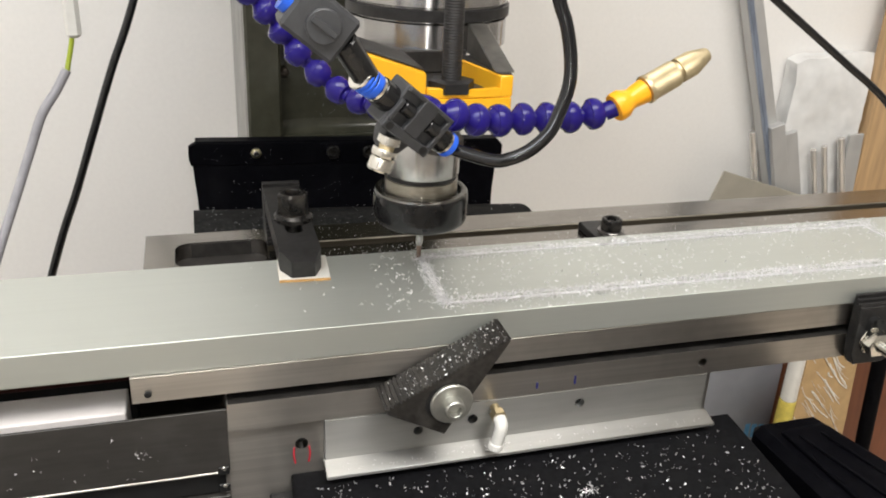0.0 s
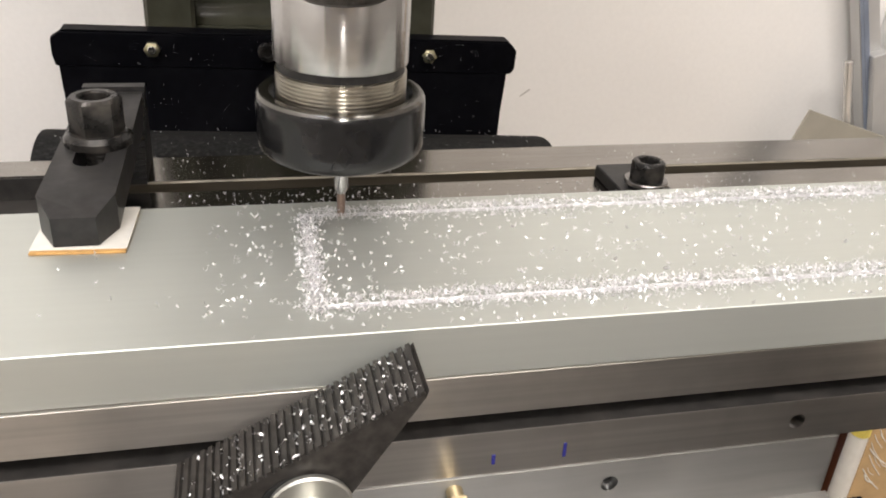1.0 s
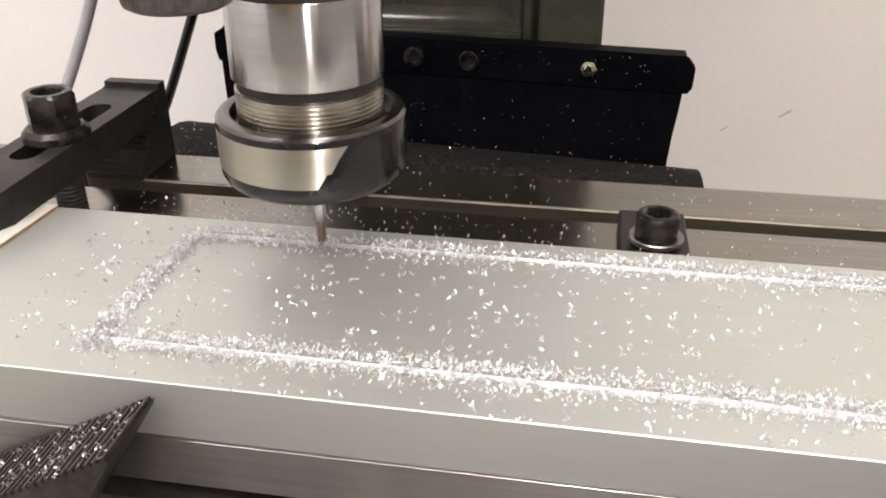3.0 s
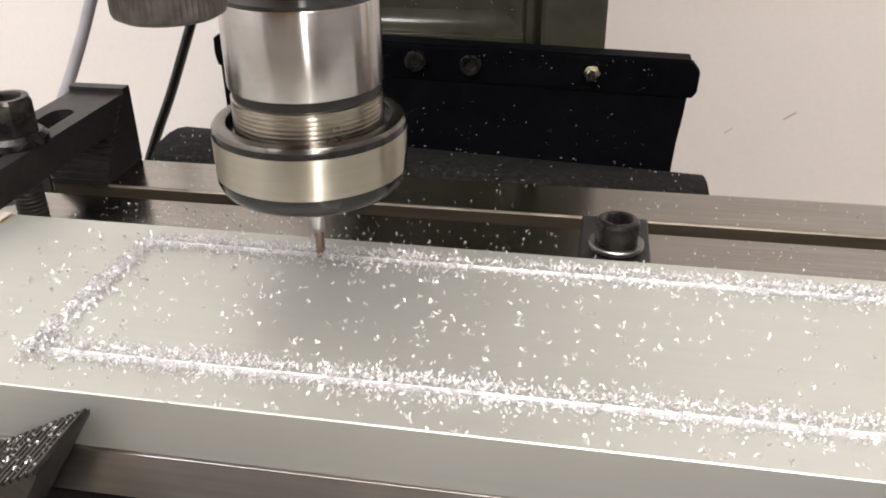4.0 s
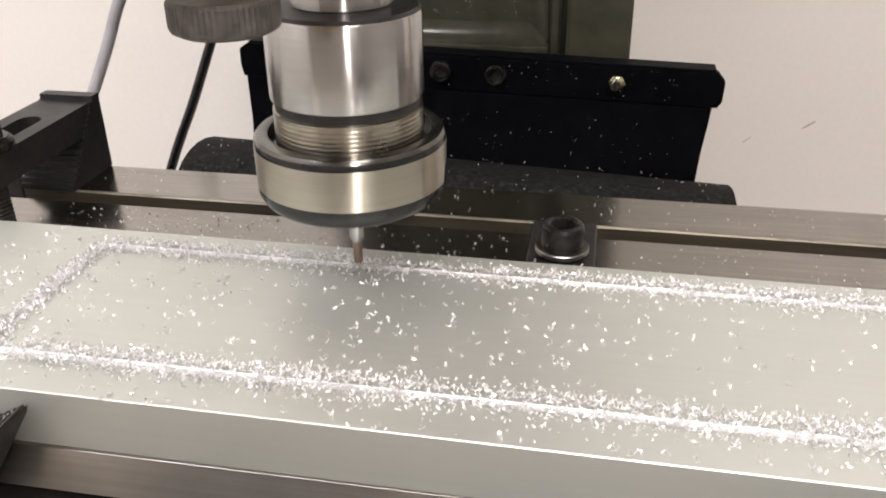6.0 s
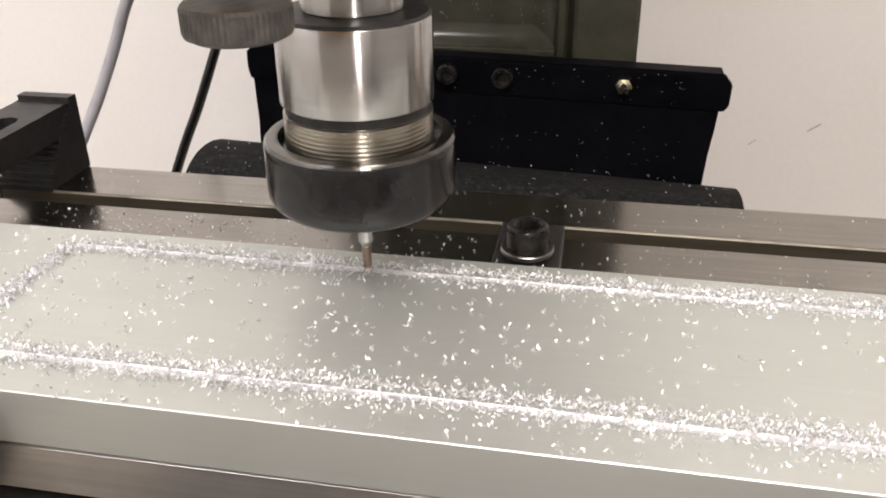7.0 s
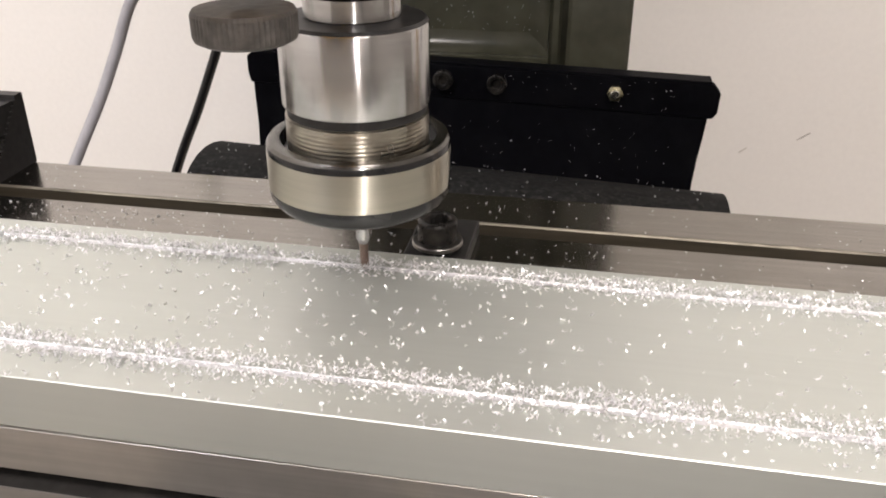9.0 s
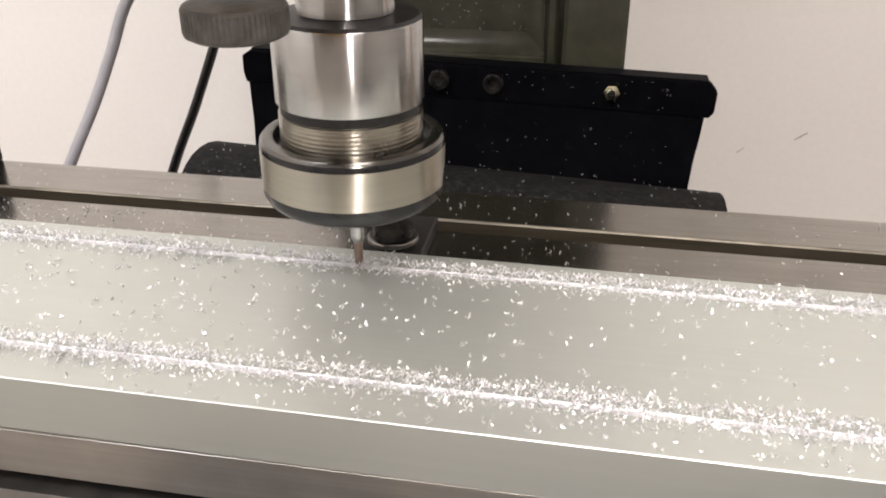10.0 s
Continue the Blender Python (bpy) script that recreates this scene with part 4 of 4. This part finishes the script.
# ---- cables and things by the wall ----
cb = thing("black_cable", -200, 350, 0, "thin black cable hanging behind the table", "cable")
part("cord", sweep(bmesh.new(), [(-105, 395, 240), (-153, 367, 90), (-177, 353, 30), (-198, 341, -26), (-214, 331, -69), (-231, 320, -111), (-262, 300, -200)], 3.4, 14), HOSE, cb)
cg = thing("grey_cable", -230, 270, 0, "grey sheathed cable with a white connector", "cable")
part("sheath", sweep(bmesh.new(), [(-204, 292, 43), (-213, 286, 28), (-224, 279, 12), (-236, 274, -17), (-248, 265, -47), (-261, 249, -80), (-280, 228, -130), (-300, 205, -190)], 3.6, 16), GREYCABLE, cg)
part("earth_wire", sweep(bmesh.new(), [(-204, 292, 41), (-202, 296, 50), (-199, 299, 62), (-197, 300, 74)], 1.9, 10), GREENYEL, cg, "green and yellow wire")
part("connector", boxm(-202, -191, 295, 304, 66, 108, 2.5), WHITEP, cg, "white plastic connector")
cr = thing("black_cable", 500, 290, 40, "black cable hanging in a curve before the wall", "cable")
part("cord", sweep(bmesh.new(), [(300, 300, 190), (360, 300, 135), (416, 300, 98), (466, 300, 66), (516, 300, 34), (551, 300, 12), (581, 300, -11), (640, 300, -70)], 3.8, 14), HOSE, cr)


def leaning(name, x0, z0, x1, z1, w, d, y, material, label, cat, bev=0.8):
    """A bar leaning along the wall from its foot (x1, z1) to its head (x0, z0)."""
    L = math.hypot(x1 - x0, z1 - z0)
    m = Matrix.Translation((x1, y, z1)) @ pose(0, 0, 0, 0, math.degrees(math.atan2(x0 - x1, z0 - z1)), 0)
    ob = part(name, boxm(-w / 2, w / 2, -d / 2, d / 2, 0, L, bev, m=m), material, at=(x1, y, z1))
    return tagged(ob, label, cat)


leaning("aluminium_profile", 430, 330, 800, -715, 22, 16, 485, PROFILE, "long aluminium profile leaning on the wall", "metal bar")
leaning("filmed_profile", 421, 330, 791, -715, 6, 6, 473, BLUEFILM, "aluminium profile with blue protective film", "metal bar")
leaning("short_profile", 577, -76, 760, -700, 20, 14, 470, PROFILE, "short aluminium tube leaning on the wall", "metal bar")
leaning("short_profile", 600, -88, 790, -700, 22, 12, 474, PROFILE, "short aluminium tube leaning on the wall", "metal bar")
for x, z, w in ((545, -84, 7), (640, -110, 6), (655, -106, 6), (678, -96, 8)):
    tagged(part("metal_rod", rodm((x + 170, 468, -720), (x, 468, z), w / 2 + 0.8, 16, 0.4), ROD, at=(x + 170, 468, -720)), "thin bright metal rod leaning on the wall", "metal rod", "rods leaning on the wall")
sheet = bmesh.new()
prism(sheet, [(505, -127), (670, -180), (700, -700), (300, -700), (478, -200)], "y", 452, 455, 0.4)
tagged(part("steel_sheet", sheet, SHEET, at=(500, 453, -700)), "grey steel sheet leaning on the wall", "metal sheet")
bm = boxm(600, 712, 478, 503, -260, 6, 0)
bmesh.ops.subdivide_edges(bm, edges=bm.edges[:], cuts=23, use_grid_fill=True)
for v in bm.verts:
    v.co += Vector((5, 3, 5)) * noise.noise(v.co * 0.02) + Vector((1.5, 3.5, 1.5)) * noise.noise(v.co * 0.07) + Vector((0.5, 1.0, 0.5)) * noise.noise(v.co * 0.16)
    if v.co.z > -30:
        v.co.z -= 0.010 * max(0, 628 - v.co.x) ** 2 * (v.co.z + 30) / 36
        v.co.y += 6 * ((v.co.z + 30) / 36) ** 2 if v.co.y < 490 else 0
tagged(part("styrofoam_block", bm, FOAM, at=(655, 490, -260)), "crumbled white styrofoam block against the wall", "styrofoam")
leaning("grey_board", 700, -92, 735, -700, 22, 5, 468, PROFILE, "narrow grey board leaning on the wall", "board")
leaning("wooden_plank", 754, 330, 768, -700, 90, 18, 475, WOOD, "pale wooden plank leaning on the wall", "plank")
rng0 = random.Random(3)
box_ = thing("wrapped_parcel", 630, 350, -900, "brown parcel wrapped in clear film", "parcel")
part("carton", prismm([(582, -900), (682, -900), (668, -440), (659, -300), (584, -300)], "y", 332, 340, 1), KRAFT, box_)
# White cords: glints along the film's creases drawn as colour.
for i in range(64):
    x0, z0, l = 584 + rng0.uniform(0, 60), -312 - 2.8 * i - rng0.uniform(0, 8), rng0.uniform(6, 30)
    x1 = min(660, x0 + l)
    part("film_crease_glint", sweep(bmesh.new(), [(x0, 331.4, z0), ((x0 + x1) / 2 - 2, 331.0, z0 - l * rng0.uniform(0.4, 0.7)), (x1, 331.4, z0 - l * rng0.uniform(0.9, 1.4))], rng0.uniform(0.2, 0.9), 6, 3), FILM_GLINT, box_, "white glint painted along a crease of clear film")
tagged(part("wood_panel", boxm(650, 900, 400, 480, -900, -230, 2), REDWOOD, at=(780, 440, -900)), "red-brown wooden panel by the wall", "wood panel")
tagged(part("black_pole", rodm((737, 330, -900), (687, 330, -260), 9.5, 20), GUARD, at=(737, 330, -900)), "black metal pole beside the wooden panel", "pole")
tb = thing("paper_tube", 567, 330, -900, "white tube with a pale yellow band", "tube")
part("white_end", rodm((568, 330, -385.8), (568, 330, -270), 9.6, 24, 1), WHITEP, tb)
part("yellow_band", rodm((567.5, 330, -430), (568, 330, -386), 10.2, 24, 0.5), mat("pale_yellow_paper", (0.72, 0.6, 0.12), 0.6), tb, "pale yellow band")
part("lower_end", rodm((562, 330, -900), (567.5, 330, -430.2), 9.6, 24, 1), WHITEP, tb)
bag = thing("printed_bag", 520, 480, -900, "grey bag with light blue printing against the wall", "bag")
part("sack", boxm(380, 650, 440, 495, -900, -330, 8, segs=2), GREYPAINT, bag)
for i in range(4):
    part("print_bar", boxm(606 + i * 11, 614 + i * 11, 439.4, 440.1, -527 - 2 * i, -505 - 2 * i), mat("light_blue_print", (0.12, 0.35, 0.6), 0.6), bag)
    part("print_bar", boxm(604 + i * 12, 613 + i * 12, 439.4, 440.1, -553 - 2 * i, -537 - 2 * i), BLUE2, bag)

# ---- mat and tool case in front ----
rm = thing("rubber_mat", 40, -200, -90, "black rubber mat strewn with metal chips", "rubber mat")
part("sheet", prismm([(-79, -66), (-81, -180), (160, -180), (168, -66)], "z", -90, -81, 1.0), MATRUB, rm)
part("tray", boxm(-90, 150, -186, -67, -99.5, -90.2, 1), BORE, rm)
case = thing("tool_case", 260, -160, -160, "black plastic tool case with a ribbed lid", "tool case")
part("base", prismm([(184, -74), (222, -73), (258, -215), (258, -330), (196, -330)], "z", -160, -108, 4), GUARD, case)
part("lid", prismm([(180, -70), (224, -69), (264, -218), (264, -334), (192, -334)], "z", -107.5, -86, 5), GUARD, case)
part("lid_panel", prismm([(190, -84), (220, -83), (252, -215), (252, -320), (202, -320)], "z", -86, -83.5, 2), GUARD, case)
part("lid_rib", prismm([(196, -92), (199, -92), (222, -200), (219, -200)], "z", -83.4, -81.8, 0.6), GUARD, case)
part("lid_rib", prismm([(210, -92), (213, -92), (240, -200), (237, -200)], "z", -83.4, -81.8, 0.6), GUARD, case)
tagged(part("side_shelf", boxm(153, 275, -340, -75, -175, -160.2, 2), DARK, at=(330, -200, -175)), "dark shelf beside the machine", "shelf")
tagged(part("shelf_leg", boxm(230, 265, -140, -105, -900, -175.2, 2), DARK, at=(248, -122, -900)), "dark leg under the shelf", "shelf leg")

# ---- metal chips ----
rng = np.random.default_rng(5)


def along(x0, y0, x1, y1, per_mm, spread, heap, bare=1.2):
    """Chips heaped beside a groove, thinning outwards and gathered in clumps."""
    L = math.hypot(x1 - x0, y1 - y0)
    n = int(L * per_mm)
    t = rng.uniform(0, 1, n)
    knots = rng.uniform(0, 1, max(3, n // 16))
    heaped = rng.uniform(0, 1, n) < 0.6
    t = np.where(heaped, knots[rng.integers(0, len(knots), n)] + rng.normal(0, 1.5 / L, n), t)
    off = rng.normal(0, spread, n)
    off = np.where((abs(off) < bare) & (rng.uniform(0, 1, n) < 0.6), np.sign(off) * (bare + abs(off)), off)
    ux, uy = (x1 - x0) / L, (y1 - y0) / L
    z = np.maximum(0, rng.uniform(0, heap, n) * (1 - abs(off) / (2.2 * spread)))
    return np.stack([x0 + t * (x1 - x0) - uy * off, y0 + t * (y1 - y0) + ux * off, z], 1)


def clumped(pos, most=3):
    """Each place becomes a small clump of one to a few chips."""
    k = rng.integers(1, most + 1, len(pos))
    out = np.repeat(pos, k, 0)
    out[:, :2] += rng.normal(0, 0.6, (len(out), 2)) * (np.arange(len(out)) % 2)[:, None]
    return out


heaps = np.concatenate([
    along(-4, GY0, 300, GY0, 20.0, 3.0, 1.9), along(2, GY1, 300, GY1, 18.0, 2.8, 1.5),
    along(-1, GY0, 1, GY1, 26.0, 1.8, 1.8, 0.1), along(GX1, GY0, GX1, GY1, 10.0, 2.6, 1.4)])
inner = np.stack([rng.uniform(-30, 300, 480), rng.uniform(-66, 9, 480), np.zeros(480)], 1)
near = np.stack([rng.normal(45, 55, 200), rng.uniform(-52, 6, 200), np.zeros(200)], 1)
left = np.stack([-abs(rng.normal(0, 16, 36)), rng.uniform(-62, 6, 36), np.zeros(36)], 1)
lip = np.stack([rng.uniform(-20, 300, 70), rng.normal(-66.5, 1.0, 70), np.zeros(70)], 1)
rides(chips("groove_chips", heaps, (0.8, 2.0), "bright curled aluminium chips heaped along the groove", 1))
rides(chips("loose_chips", clumped(np.concatenate([inner, near, left, lip])), (0.9, 2.3), "loose bright aluminium chips on the bar", 2))
spray = np.stack([rng.normal(0.5, 2.4, 110), rng.normal(-0.6, 1.5, 110), abs(rng.normal(0, 1.2, 110)) + 0.02], 1)
spray = spray[np.hypot(spray[:, 0], spray[:, 1]) > 1.5]
chips("cutter_chips", spray, (0.6, 1.5), "fresh aluminium chips gathered round the cutter", 12)
strip = np.concatenate([
    np.stack([rng.uniform(-60, 320, 420), rng.uniform(11, 58, 420), np.full(420, -16)], 1),
    np.stack([rng.normal(5, 28, 260), rng.uniform(12, 57, 260), np.full(260, -16)], 1),
    np.stack([rng.uniform(-120, 320, 130), rng.uniform(70, 93, 130), np.full(130, -16)], 1)])
strip = strip[~((abs(strip[:, 0] - 133) < 14) & (strip[:, 1] < 61)) & ~((strip[:, 0] < -52) & (strip[:, 0] > -77))]
rides(chips("table_chips", strip, (0.6, 1.6), "fine aluminium chips on the table top", 3))
tt = rng.beta(1.5, 1.1, 210) * 0.95 + 0.03
onb = np.stack([A.x + d.x * tt * (B - A).length, rng.uniform(-90.3, -72, 210), A.y + d.y * tt * (B - A).length + 0.1], 1)
rides(chips("clamp_chips", onb, (1.0, 2.4), "aluminium chips caught on the serrated clamp", 4))
flakes = np.stack([rng.uniform(-72, 158, 950), -80 - rng.uniform(0, 96, 950), np.full(950, -81)], 1)
flakes = flakes[flakes[:, 0] < 166 + (flakes[:, 1] + 66) * 0.11]
flakes = np.concatenate([flakes, np.stack([rng.normal(60, 2.2, 60), rng.normal(-112, 2.0, 60), rng.uniform(-81, -78.5, 60)], 1)])
chips("mat_chips", flakes, (0.6, 2.6), "larger aluminium chips lying on the black mat", 6, 0.6)
ledge = np.stack([rng.uniform(-60, 145, 150), rng.uniform(-80, -71, 150), np.full(150, -73.4)], 1)
chips("flange_chips", ledge, (0.7, 1.8), "aluminium chips on the angle flange", 7)
ty = rng.uniform(110, 160, 170)
tube = np.stack([rng.uniform(-116, 116, 170), ty, np.interp(ty, [p[0] for p in roll[::-1]], [p[1] for p in roll[::-1]]) + 2.1], 1)
tube[:, 2] -= 0.0392 * tube[:, 0] + 3.7
chips("cover_chips", tube, (0.7, 1.6), "fine aluminium chips on the rubber cover", 8)
spk = np.stack([rng.uniform(-110, 110, 90), np.full(90, 203.6), rng.uniform(-11, 4, 90)], 1)
spk = np.concatenate([spk, np.stack([rng.uniform(-100, 100, 110), np.full(110, 200.6), rng.uniform(-45, -20, 110)], 1)])
spk[:, 2] -= 0.027 * spk[:, 0]
spk = np.concatenate([spk, np.stack([rng.uniform(-30, 74, 150), np.full(150, 231.2), rng.uniform(17, 45, 150)], 1)])
chips("splash_chips", spk, (0.4, 1.1), "tiny chips stuck on the guard and column", 9)

stuck = np.concatenate([np.stack([rng.uniform(-230, -112, 30), np.full(30, -69.3), rng.uniform(-70, -42, 30)], 1),
                        np.stack([rng.normal(-147, 2.2, 16), np.full(16, -69.3), rng.normal(-58, 1.4, 16)], 1)])
rides(chips("plate_chips", stuck, (0.6, 1.8), "small aluminium chips stuck on the dark cover plate", 11))

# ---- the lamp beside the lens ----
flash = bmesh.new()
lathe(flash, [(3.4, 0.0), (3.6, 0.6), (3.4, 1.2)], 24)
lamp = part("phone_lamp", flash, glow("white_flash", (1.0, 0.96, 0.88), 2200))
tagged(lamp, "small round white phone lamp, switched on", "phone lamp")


# ---- what moves ----
def travel(t):
    """Metres by which the table has moved along x."""
    if t < 0.5:
        return -0.0047 * (t / 0.5) ** 1.7
    return -0.0047 - 0.0140 * (t - 0.5) if t < 1 else -0.0117 - 0.01342 * (t - 1)


# seconds and the heading, in degrees, of the flash painted on the nut
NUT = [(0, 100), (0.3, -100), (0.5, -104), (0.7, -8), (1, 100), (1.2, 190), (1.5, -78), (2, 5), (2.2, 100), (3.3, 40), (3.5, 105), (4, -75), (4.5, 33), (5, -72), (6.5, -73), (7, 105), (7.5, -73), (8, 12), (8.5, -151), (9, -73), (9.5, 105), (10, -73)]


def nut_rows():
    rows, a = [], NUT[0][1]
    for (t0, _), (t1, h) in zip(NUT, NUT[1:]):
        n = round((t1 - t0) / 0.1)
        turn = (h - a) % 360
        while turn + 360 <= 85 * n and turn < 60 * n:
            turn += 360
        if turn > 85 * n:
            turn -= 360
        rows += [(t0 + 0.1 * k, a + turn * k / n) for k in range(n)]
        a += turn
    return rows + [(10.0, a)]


def motions():
    times = [0, 0.1, 0.2, 0.3, 0.4, 0.5, 0.75] + [1 + 0.5 * k for k in range(19)]
    for ob in MOVING:
        base = ob.matrix_basis.copy()
        walk(ob, [(t, Matrix.Translation((travel(t), 0, 0)) @ base) for t in times])
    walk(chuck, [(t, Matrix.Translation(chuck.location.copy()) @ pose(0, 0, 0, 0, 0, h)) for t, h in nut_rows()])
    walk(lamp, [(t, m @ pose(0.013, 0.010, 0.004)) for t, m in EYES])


motions()
